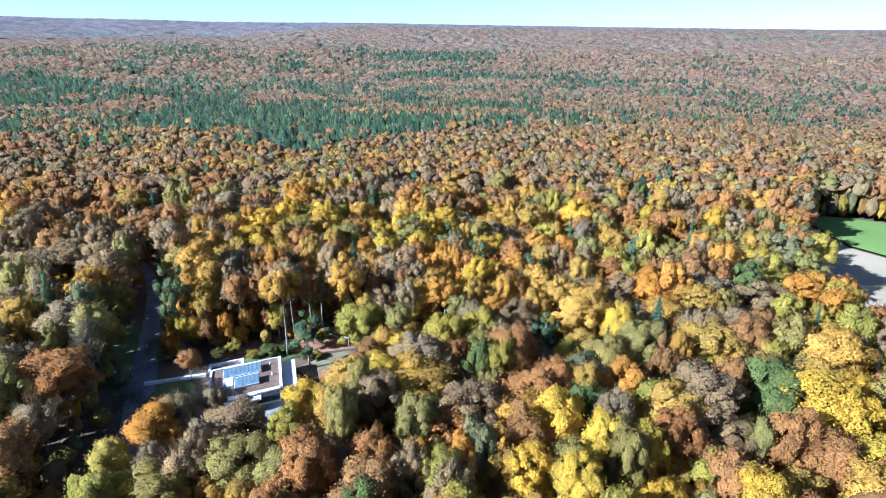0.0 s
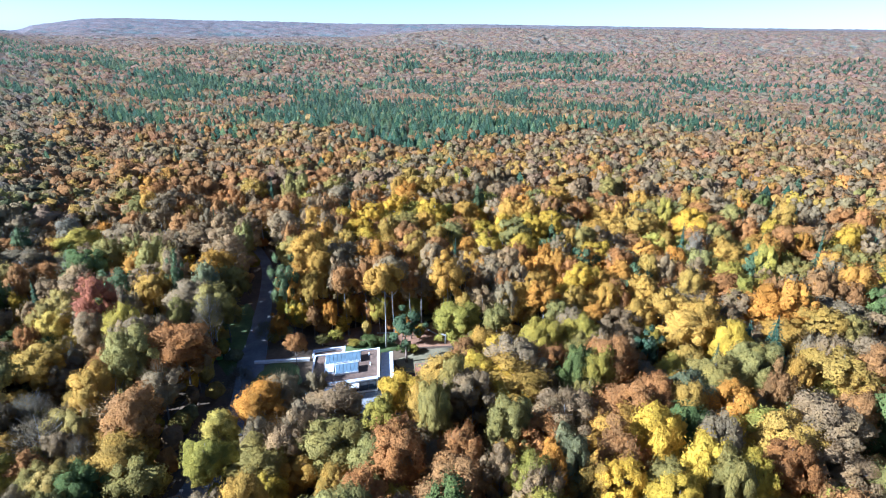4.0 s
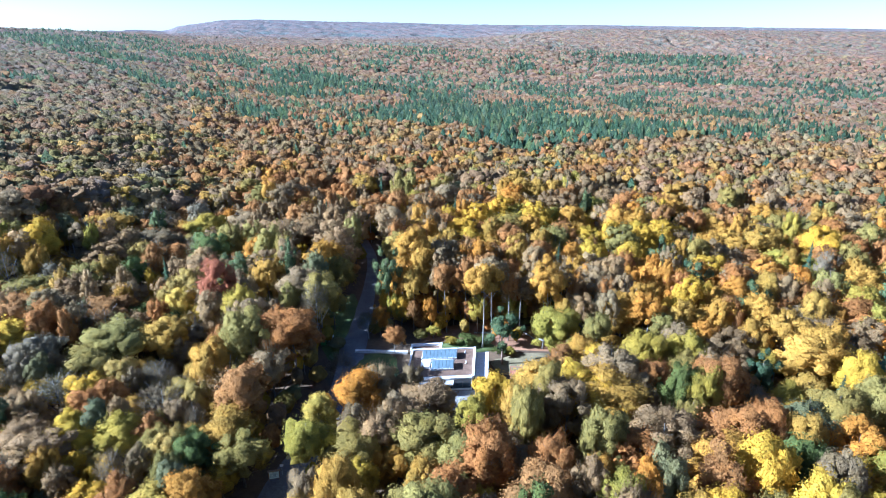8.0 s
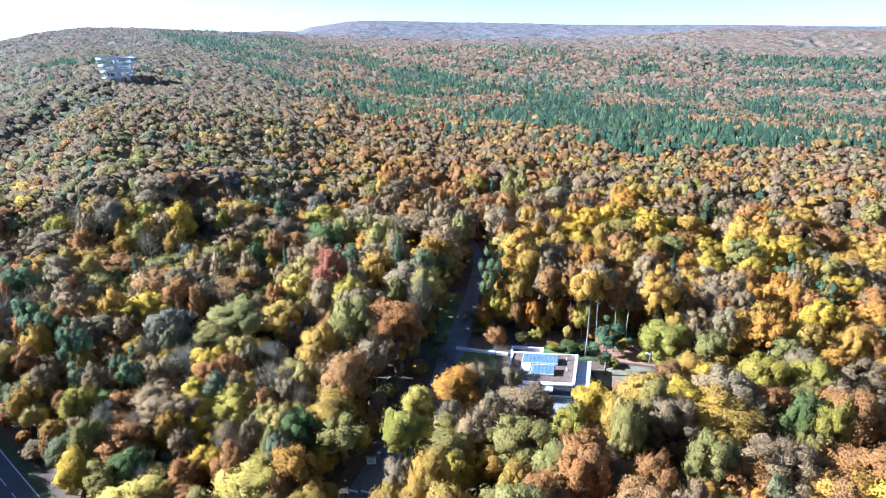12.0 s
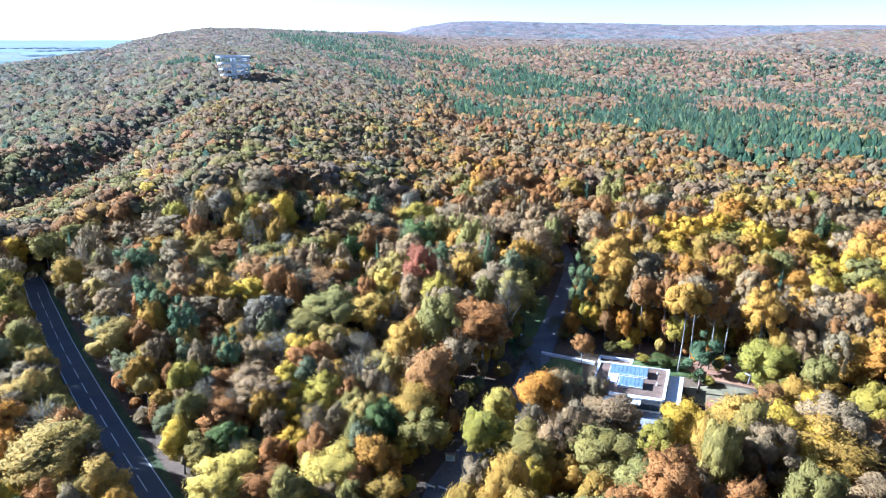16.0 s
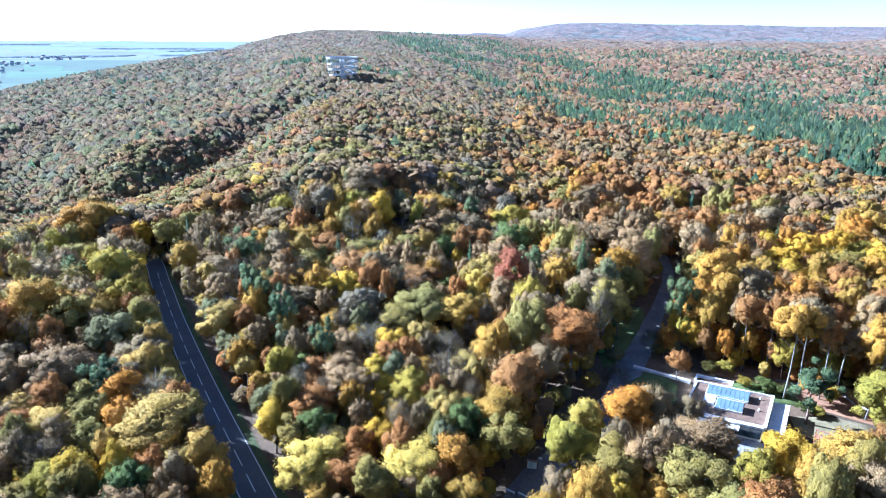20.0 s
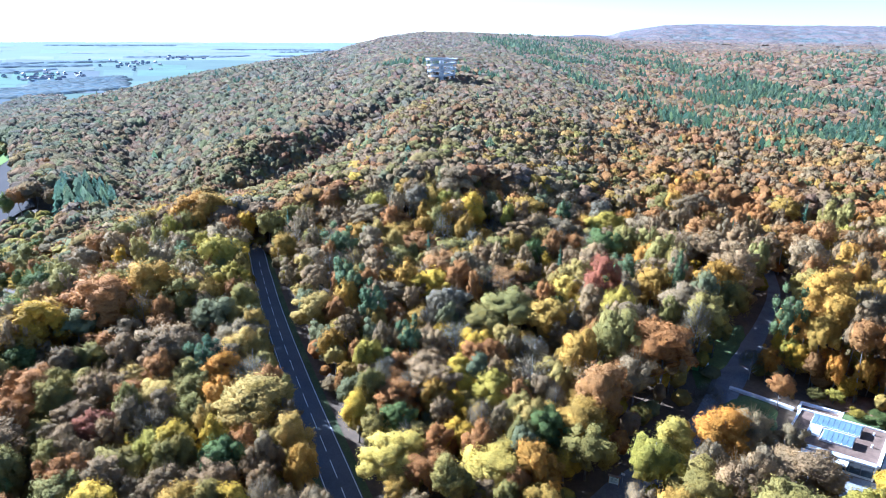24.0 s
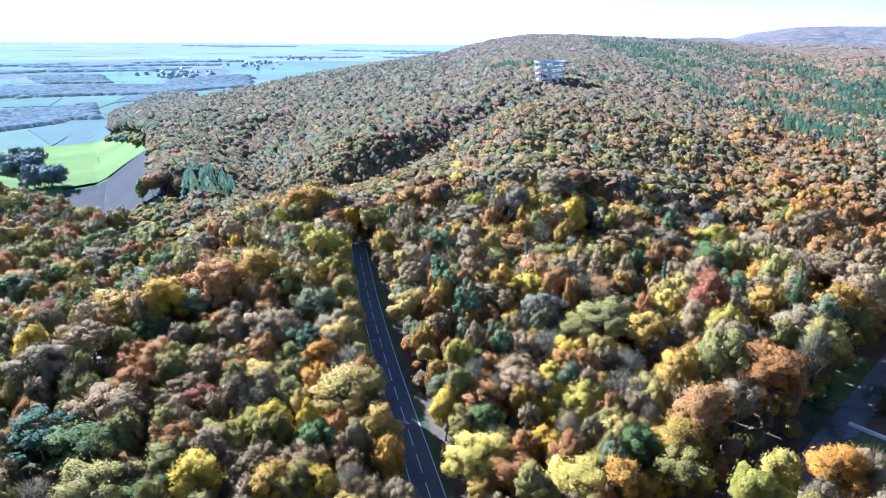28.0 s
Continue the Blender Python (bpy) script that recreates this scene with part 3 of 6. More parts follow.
def shape(kind, level, pick, mats):
    """Meshes of a tree kind, made once: its stem and its crown, with their natural height and radius."""
    key = (kind, level, pick)
    if key in SHAPES:
        return SHAPES[key]
    seed = 11 + 37 * pick + sum(ord(c) for c in kind) + 5 * level
    near = level == 0
    thin = kind.endswith("_thin")
    kind = kind.replace("_thin", "")
    n = 1.25 if near else 0.45          # share of leaves
    z = 0.62 if near else 1.0          # and their size
    bough = ICO_B if near else ICO_A
    heart = 0.34 if thin else 0.56
    twig = (800 if thin else 60) if near else (240 if thin else 0)
    if thin:
        n *= 0.62
        z *= 0.72
    if kind == "spruce":
        h, r = 22.0, 3.6
        c = spruce_crown(seed, 18 if near else 11, 12 if near else 8)
        s = stem(seed, h * 0.96, 0.24, 0.5, 0, 1.0, 6 if near else 4, 0.004)
    elif kind == "pine":
        h, r = 22.0, 3.6
        c = crown(seed, 22, int(620 * n), 0.40 * z, 0.42, r, h, 0.70, 0.27, 0, 0.36, 0.8, bough)
        s = stem(seed, h * 0.94, 0.26, 0.62, 7 if near else 2, 3.0, 6 if near else 4, 0.012)
    elif kind == "bare":
        h, r = 13.0, 5.0
        c = twig_crown(seed, 2400 if near else 800, 420 if near else 160)
        s = stem(seed, h * 0.95, 0.20, 0.22, 22 if near else 10, 5.0, 5, 0.02)
    elif kind == "birch":
        h, r = 22.0, 3.4
        c = crown(seed, 18, int(420 * n), 0.34 * z, 0.42, r, h, 0.66, 0.24, twig, 0.0, 0.4, ICO_A)
        s = stem(seed, h * 0.97, 0.22, 0.4, 14 if near else 4, 3.0, 6, 0.012)
    elif kind == "timber":
        h, r = 25.0, 4.4
        c = crown(seed, 30, int(620 * n), 0.42 * z, 0.55, r, h, 0.72, 0.22 if thin else 0.29, twig, heart * 0.9, 0.3, bough)
        s = stem(seed, h * 0.92, 0.22, 0.5, 9 if near else 2, 4.0, 6 if near else 4, 0.015)
    elif kind == "beech":
        h, r = 22.0, 5.2
        c = crown(seed, 32, int(920 * n), 0.37 * z, 0.41, r, h, 0.72, 0.22 if thin else 0.29, twig, heart, 0.3, bough)
        s = stem(seed, h * 0.9, 0.30, 0.40, 9 if near else 1, 4.5, 6 if near else 4)
    elif kind == "oak":
        h, r = 18.0, 5.8
        c = crown(seed, 28, int(940 * n), 0.385 * z, 0.29, r, h, 0.72, 0.24 if thin else 0.31, twig, heart, 0.38, bough)
        s = stem(seed, h * 0.86, 0.34, 0.30, 10 if near else 1, 5.0, 6 if near else 4)
    else:
        h, r = 17.0, 4.8
        c = crown(seed, 29, int(900 * n), 0.36 * z, 0.28, r, h, 0.72, 0.23 if thin else 0.30, twig, heart, 0.34, bough)
        s = stem(seed, h * 0.9, 0.24, 0.26, 9 if near else 1, 4.0, 6 if near else 4)
    stem_me = mesh_of("trunk", s[0], s[1], mats[0], True)
    crown_me = mesh_of("crown", c[0], c[1], mats[1])
    if kind != "spruce":
        lit_by(crown_me, c[2] if len(c) == 3 else outward(c[0], [0, 0, h / 2]))
    SHAPES[key] = (stem_me, crown_me, h, r)
    return SHAPES[key]


HUES = {"rust": (0.345, 0.165, 0.052), "orange": (0.480, 0.225, 0.036), "amber": (0.430, 0.250, 0.045), "gold": (0.520, 0.330, 0.035),
        "yellow": (0.660, 0.450, 0.080), "honey": (0.410, 0.280, 0.070), "olive": (0.275, 0.218, 0.058), "lime": (0.345, 0.275, 0.045),
        "green": (0.125, 0.150, 0.042), "sage": (0.195, 0.188, 0.085), "mauve": (0.272, 0.185, 0.090), "tan": (0.330, 0.225, 0.105),
        "grey": (0.250, 0.205, 0.130), "smoke": (0.185, 0.215, 0.190), "red": (0.300, 0.115, 0.062), "spruce": (0.075, 0.120, 0.066), "pine": (0.115, 0.150, 0.066)}
WORDS = {"rust": "rust-brown", "orange": "bright orange", "amber": "amber", "gold": "golden yellow", "yellow": "pale yellow", "honey": "honey-coloured",
         "olive": "olive-green", "lime": "yellow-green", "green": "still green", "sage": "grey-green", "mauve": "brown and half bare", "tan": "tan",
         "grey": "grey", "smoke": "dull grey-green", "red": "dark red", "spruce": "dark blue-green", "pine": "blue-green"}
SORT = {"beech": ("beech_tree", "tall forest beech with {} autumn leaves", BARK),
        "oak": ("oak_tree", "broad oak with a {} lumpy autumn crown", BARK),
        "maple": ("maple_tree", "rounded maple with {} autumn leaves", BARK),
        "hornbeam": ("hornbeam_tree", "dense hornbeam with a {} autumn crown", BARK),
        "ash": ("ash_tree", "slender ash with a loose {} autumn crown", BARK),
        "linden": ("linden_tree", "tall linden with a domed {} autumn crown", BARK),
        "cherry": ("cherry_tree", "small cherry tree with {} autumn leaves", BARK),
        "timber": ("tall_beech", "tall beech with long pale trunk and {} crown", PALE_BARK),
        "birch": ("birch_tree", "slim birch with white trunk and thin {} crown", PALE_BARK),
        "bare": ("bare_tree", "almost leafless {} tree with fine twigs", PALE_BARK),
        "spruce": ("spruce_tree", "tall conical spruce with {} needles", PINE_BARK),
        "pine": ("pine_tree", "tall pine with bare trunk and {} crown", PINE_BARK)}
STANDING = []      # x, y, crown radius of the trees set so far
tree_dice = random.Random(5)


def tree(kind, x, y, high, wide, hue, level=0):
    """One forest tree as a thing of its own: a trunk and a crown."""
    name, words, bark = SORT[kind]
    pick = tree_dice.randrange(4 if level == 0 else 3)
    sparse = hue in ("mauve", "grey", "tan") and kind not in ("bare", "birch", "pine", "spruce") and tree_dice.random() < 0.7
    stem_me, crown_me, h, r = shape(kind + ("_thin" if sparse else ""), level, pick, (bark, NEEDLE if kind in ("spruce", "pine") else LEAF))
    turn = tree_dice.uniform(0, 360)
    m = pose(x, y, ground_z(x, y) - 0.15, tree_dice.uniform(-2, 2), tree_dice.uniform(-2, 2), turn) @ Matrix.Diagonal((wide / r, wide / r, high / h, 1))
    top = thing(name, words.format(WORDS[hue]), "tree", m, "forest trees")
    trunk = part("trunk", stem_me, None, top)
    leaves = part("crown", crown_me, None, top)
    c = HUES[hue]
    k = tree_dice.uniform(0.86, 1.14)
    warm = tree_dice.uniform(-0.08, 0.08)
    leaves.color = (c[0] * k * (1 + warm), c[1] * k, c[2] * k * (1 - warm), 1)
    STANDING.append((x, y, wide))
    return top


# trees that stand out, placed along the camera's lines of sight at assumed heights
tree("pine", -72, 152, 24, 3.6, "pine")
tree("bare", -68.5, 116.3, 11, 4.0, "grey")
tree("maple", -61.9, 94.5, 13, 4.2, "yellow")
tree("maple", -55.4, 102.3, 15, 5.6, "orange")
tree("oak", -55, 109, 15, 5.1, "tan")
tree("beech", -41, 103, 16, 7.0, "mauve")
tree("oak", -49, 114, 14, 3.1, "tan")
tree("maple", -27, 110, 16, 5.4, "gold")
tree("maple", -20, 121, 17, 5.7, "amber")
tree("oak", -48, 84, 15, 5.7, "olive")
tree("oak", -37, 91, 17, 6.7, "olive")
tree("oak", -28, 88, 16, 5.0, "olive")
tree("oak", -20, 92, 17, 6.3, "mauve")
tree("beech", -6, 116, 19, 9.0, "amber")
tree("beech", 6, 109, 18, 7.0, "mauve")
tree("pine", -34.8, 143.0, 15, 4.6, "pine")
tree("cherry", -63, 136, 10, 2.9, "rust")
tree("bare", -74.3, 142.5, 9, 3.6, "sage")
tree("timber", -42, 150, 27, 4.7, "amber")
tree("timber", -41, 156, 27, 4.3, "tan")
tree("timber", -26, 156, 26, 5.0, "amber")
tree("timber", -13, 167, 24, 5.6, "mauve")
tree("timber", -10, 169, 25, 4.9, "tan")
tree("timber", -61, 168, 26, 5.9, "mauve")
tree("timber", -70, 166, 27, 5.9, "amber")
tree("pine", -157, 68, 19, 3.9, "pine")
tree("pine", -142, 66, 19, 3.4, "pine")
tree("pine", -121, 67, 17, 2.9, "pine")
tree("pine", -189, 77, 21, 5.7, "pine")
tree("pine", -165, 69, 19, 3.4, "pine")
tree("maple", -103, 54, 12, 5.2, "rust")
tree("maple", -104, 45, 12, 3.8, "gold")
tree("maple", -92, 64, 9, 1.9, "gold")
tree("maple", -90, 67, 10, 2.2, "gold")
tree("maple", -85, 71, 9, 2.7, "gold")
tree("oak", -73, 58, 13, 6.9, "yellow")
tree("oak", -88, 45, 12, 6.1, "yellow")
tree("maple", -114, 26, 15, 8.3, "honey")
tree("maple", -132, 24, 14, 4.8, "orange")
tree("pine", -138, 21, 16, 3.5, "pine")
tree("oak", -123, 102, 18, 8.2, "olive")
tree("oak", -159, 176, 20, 7.1, "lime")
tree("maple", -128, 143, 16, 3.6, "gold")
tree("beech", -80.7, 112.2, 22, 7.8, "rust")
tree("oak", -95, 118, 20, 6.0, "mauve")
tree("maple", -185, 131, 20, 5.5, "gold")
tree("oak", -124, 175, 25, 9.0, "mauve")
tree("oak", -100, 170, 25, 8.4, "mauve")
tree("maple", -123, 122, 18, 4.6, "yellow")
tree("maple", -157, 101, 19, 7.1, "rust")
tree("oak", -135, 86, 16, 5.5, "grey")
tree("beech", -110, 66, 14, 5.6, "mauve")
tree("bare", -95, 85, 13, 7.2, "grey")
tree("bare", -85, 96, 14, 8.6, "tan")
tree("maple", -146, 98, 18, 5.1, "rust")
tree("oak", -209, 139, 21, 10.4, "mauve")
tree("beech", 54, 228, 25, 6.5, "gold")
tree("birch", 50, 206, 24, 4.2, "grey")
tree("spruce", 51, 146, 20, 4.7, "spruce")
tree("spruce", 57, 144, 23, 5.0, "spruce")
tree("spruce", 41, 134, 19, 3.3, "spruce")
tree("pine", 13, 184, 22, 3.9, "pine")
tree("pine", 27, 168, 22, 4.1, "pine")
tree("pine", 3, 198, 23, 3.7, "pine")
tree("pine", 27, 142, 16, 3.2, "spruce")
tree("beech", 54, 107, 23, 7.6, "mauve")
tree("oak", 70, 111, 22, 7.9, "green")
tree("maple", 77, 103, 22, 9.7, "gold")
tree("maple", 92, 128, 20, 8.4, "amber")
tree("oak", 32, 119, 21, 6.9, "sage")
tree("oak", 47, 129, 22, 6.1, "olive")
tree("beech", 47, 102, 21, 6.4, "amber")
tree("beech", 7, 103, 20, 7.2, "mauve")
tree("maple", 16, 102, 18, 6.7, "amber")
tree("spruce", 89, 254, 25, 4.2, "spruce")
tree("spruce", 90, 197, 20, 2.4, "spruce")
tree("pine", 116, 193, 25, 6.2, "sage")
tree("maple", 60, 161, 22, 6.6, "orange")
tree("maple", -6, 115, 19, 6.6, "gold")
tree("maple", -174, -20, 19, 9.2, "amber")
tree("maple", -175, -13, 19, 7.1, "gold")
tree("maple", -177, 3, 21, 8.4, "rust")
tree("maple", -185, 16, 21, 7.9, "amber")
tree("pine", -141, 22, 15, 3.6, "spruce")
tree("maple", -150, 16, 17, 7.1, "mauve")
tree("maple", -123, 21, 15, 3.9, "orange")
tree("maple", -113, 25, 16, 6.7, "honey")
tree("beech", -157, -29, 18, 7.4, "mauve")
tree("pine", -120, -33, 15, 5.8, "spruce")
tree("oak", -126, -22, 16, 8.5, "mauve")
tree("cherry", -185, -41, 17, 5.4, "red")
tree("maple", -111, 10, 13, 4.2, "gold")
tree("oak", -112, 6, 12, 3.6, "lime")
tree("oak", -112, -1, 12, 5.4, "olive")
tree("bare", -121, 7, 12, 5.1, "grey")
tree("maple", -201, 39, 22, 6.7, "lime")
tree("maple", -259, 44, 22, 9.6, "orange")
tree("maple", -260, 48, 22, 8.5, "amber")
tree("beech", 54, 97, 19, 6.4, "mauve")
tree("maple", 67, 133, 21, 8.0, "amber")
tree("beech", 75, 142, 20, 6.8, "mauve")
tree("maple", 37, 149, 21, 8.2, "amber")
tree("beech", 43, 159, 21, 7.0, "mauve")
tree("beech", 53, 172, 22, 7.5, "rust", 1)
tree("beech", 79, 163, 20, 9.0, "mauve", 1)
tree("beech", 91, 157, 20, 8.9, "mauve", 1)
tree("maple", 107, 194, 19, 7.6, "gold", 1)
tree("beech", 97, 197, 19, 6.7, "rust", 1)
tree("beech", 71, 177, 21, 5.6, "mauve", 1)
tree("pine", 67, 197, 23, 5.2, "pine", 1)
tree("maple", 60, 200, 22, 6.5, "amber", 1)
tree("beech", 38, 170, 19, 7.3, "mauve")
tree("beech", 30, 209, 20, 7.3, "rust", 1)
tree("maple", 17, 174, 19, 3.9, "amber")
tree("beech", 21, 149, 19, 6.5, "mauve")
tree("maple", 9, 161, 20, 5.2, "gold")
tree("oak", 11, 141, 22, 5.3, "lime")
tree("beech", 17, 126, 23, 5.7, "rust")
tree("beech", 22, 110, 21, 5.2, "rust")
tree("maple", 23, 99, 22, 5.2, "gold")
tree("beech", 34, 100, 22, 4.1, "mauve")
tree("maple", 30, 92, 22, 4.7, "gold")
tree("maple", 37, 90, 21, 3.9, "gold")
tree("oak", 23, 87, 20, 4.1, "olive")
tree("maple", 15, 86, 19, 4.4, "gold")
tree("oak", 7, 89, 22, 3.7, "sage")
tree("oak", -4, 98, 21, 4.3, "olive")
tree("beech", -5, 85, 21, 3.6, "mauve")
tree("oak", 0, 84, 20, 4.3, "lime")
tree("beech", 43, 94, 22, 4.9, "rust")
tree("oak", 33, 86, 23, 3.8, "olive")
tree("maple", -7, 156, 19, 6.7, "amber")
tree("oak", 1, 138, 19, 5.5, "lime")
tree("maple", -9, 130, 19, 4.1, "gold")
tree("oak", -144, 160, 19, 7.4, "green", 1)
tree("pine", -122, 145, 20, 5.9, "pine", 1)
tree("beech", -145, 181, 20, 9.0, "mauve", 1)
tree("maple", -126, 162, 20, 4.3, "orange", 1)
tree("cherry", -113, 127, 22, 5.4, "red")
tree("maple", -109, 144, 22, 5.8, "amber", 1)
tree("beech", -94, 140, 20, 7.2, "mauve")
tree("oak", -102, 122, 20, 4.8, "lime")
tree("oak", -87, 107, 23, 6.0, "olive")
tree("oak", -92, 157, 20, 5.3, "olive", 1)
tree("beech", -103, 63, 14, 6.6, "mauve")
tree("maple", -150, 92, 16, 7.0, "gold", 1)
tree("oak", -177, 92, 16, 8.8, "olive", 1)
tree("beech", -185, 106, 16, 9.0, "rust", 1)
tree("oak", -172, 116, 16, 9.0, "olive", 1)
tree("maple", -184, 157, 17, 9.0, "amber", 1)
tree("beech", -152, 203, 18, 9.0, "mauve", 1)
tree("maple", -114, 107, 17, 6.1, "amber")
tree("bare", -119, 80, 13, 8.2, "grey")
tree("maple", -75, 81, 14, 6.1, "amber")
tree("oak", -76, 74, 14, 4.2, "green")
tree("oak", -164, 127, 16, 7.3, "olive", 1)
tree("beech", -167, 138, 16, 8.4, "mauve", 1)
tree("beech", -165, 156, 16, 9.0, "mauve", 1)
tree("maple", -197, 106, 16, 9.0, "amber", 1)
tree("beech", -216, 103, 17, 9.0, "mauve", 1)
tree("beech", -233, 119, 17, 9.0, "mauve", 1)
tree("beech", -210, 165, 17, 9.0, "rust", 1)
tree("maple", -197, -28, 18, 7.6, "orange", 1)
tree("maple", -189, -9, 16, 6.0, "amber", 1)
tree("beech", -190, -0, 18, 6.8, "rust", 1)
tree("maple", -176, 12, 16, 7.0, "amber", 1)
tree("oak", -196, 11, 16, 5.0, "olive", 1)
tree("maple", -108, 17, 14, 2.7, "gold")
tree("beech", -148, -37, 18, 7.0, "mauve")
tree("oak", -116, -25, 14, 7.8, "green")
tree("cherry", -222, -53, 16, 7.3, "red", 1)
tree("maple", -156, -40, 18, 4.3, "gold")
tree("beech", -287, -71, 16, 8.6, "rust", 1)
tree("beech", -313, 76, 16, 9.0, "rust", 1)
tree("oak", -268, 73, 18, 8.0, "olive", 1)
tree("beech", -282, 36, 16, 9.0, "rust", 1)
tree("oak", -225, 18, 16, 9.0, "tan", 1)
tree("maple", -317, 70, 17, 9.0, "orange", 1)
tree("oak", -215, 44, 16, 7.3, "lime", 1)
tree("oak", -185, 40, 16, 5.2, "lime", 1)
tree("pine", -207, 29, 18, 5.7, "pine", 1)
tree("maple", -184, 29, 16, 5.5, "amber", 1)
tree("oak", -174, 22, 18, 6.1, "olive", 1)
tree("oak", -160, 29, 16, 5.9, "sage")
tree("oak", -149, 33, 16, 6.2, "tan")
tree("bare", -128, 29, 14, 5.9, "grey")
tree("beech", -307, -44, 16, 9.0, "mauve", 1)
tree("maple", -296, -56, 16, 7.6, "amber", 1)
tree("oak", -143, 6, 13, 4.8, "honey")
tree("oak", -132, 10, 13, 5.6, "honey")
tree("cherry", -125, -4, 13, 4.3, "red")
tree("maple", -100, -5, 13, 5.2, "gold")
tree("maple", -92, 7, 13, 4.4, "amber")
tree("maple", -88, 14, 13, 3.8, "gold")
tree("oak", -99, -14, 13, 4.6, "green")
tree("oak", -104, -22, 13, 7.2, "olive")
tree("beech", -144, 237, 17, 9.0, "rust", 1)
tree("beech", -116, 241, 17, 9.0, "mauve", 1)
tree("oak", -89, 260, 19, 9.0, "sage", 1)
tree("maple", -79, 273, 19, 7.6, "gold", 1)
tree("maple", -137, 290, 17, 9.0, "amber", 1)
tree("maple", -137, 205, 17, 7.6, "amber", 1)
tree("maple", -187, 217, 17, 8.2, "amber", 1)
tree("beech", -188, 188, 17, 8.1, "rust", 1)
tree("oak", -181, 239, 17, 8.6, "olive", 1)
tree("beech", -121, 190, 20, 7.9, "mauve", 1)
tree("beech", -138, 112, 16, 7.5, "rust", 1)
tree("beech", -154, 79, 13, 7.0, "mauve")
tree("oak", -157, 55, 13, 5.7, "honey")
tree("beech", -187, 67, 16, 7.0, "mauve", 1)
tree("oak", -123, 92, 13, 7.0, "olive")
tree("oak", -131, 135, 16, 5.6, "honey", 1)


# ---- which trees grow where ----
def wave(x, y, s, k=0.0):
    return (np.sin(x / s + 1.7 * k) * np.cos(y / s * 0.9 - k) + 0.6 * np.sin((x * 0.6 + y * 0.8) / s * 2.1 + 3 * k) + 0.4 * np.cos((x * 0.8 - y * 0.55) / s * 3.7 + k)) / 1.6


MIXES = {
    "bright": "orange 13 gold 16 amber 15 rust 15 olive 10 mauve 13 lime 15 green 3",
    "wood": "rust 40 orange 4 mauve 32 amber 10 olive 7 tan 6 green 1",
    "brown": "mauve 38 rust 20 olive 14 tan 11 amber 7 sage 4 orange 3 green 3",
    "muted": "olive 20 mauve 22 tan 12 honey 8 gold 6 rust 13 amber 12 sage 6 lime 3 grey 4 green 2",
    "shady": "mauve 42 olive 26 rust 14 green 8 tan 6 grey 4",
    "damp": "rust 24 mauve 22 olive 20 sage 10 green 18 amber 6",
    "slope": "mauve 48 olive 22 rust 18 amber 4 sage 6 tan 2",
    "flank": "mauve 24 olive 26 rust 28 amber 7 sage 8 green 7",
    "remote": "rust 48 mauve 36 amber 4 olive 10 red 2",
}
MIX = {}
for mix_name, text in MIXES.items():
    words = text.split()
    MIX[mix_name] = (words[0::2], np.cumsum([float(n) for n in words[1::2]]))


TABLE = np.random.default_rng(91).random((64, 64))


def patches(x, y, size):
    """Smooth uneven patches of about that size, from -1 to 1."""
    u, v = x / size + 1000.0, y / size + 1000.0
    i, k = np.floor(u).astype(int), np.floor(v).astype(int)
    fu, fv = smooth(0, 1, u - i), smooth(0, 1, v - k)
    at = lambda p, q: TABLE[(p + 7 * (q // 64)) % 64, q % 64]
    low = at(i, k) * (1 - fu) + at(i + 1, k) * fu
    high = at(i, k + 1) * (1 - fu) + at(i + 1, k + 1) * fu
    return 2 * (low * (1 - fv) + high * fv) - 1


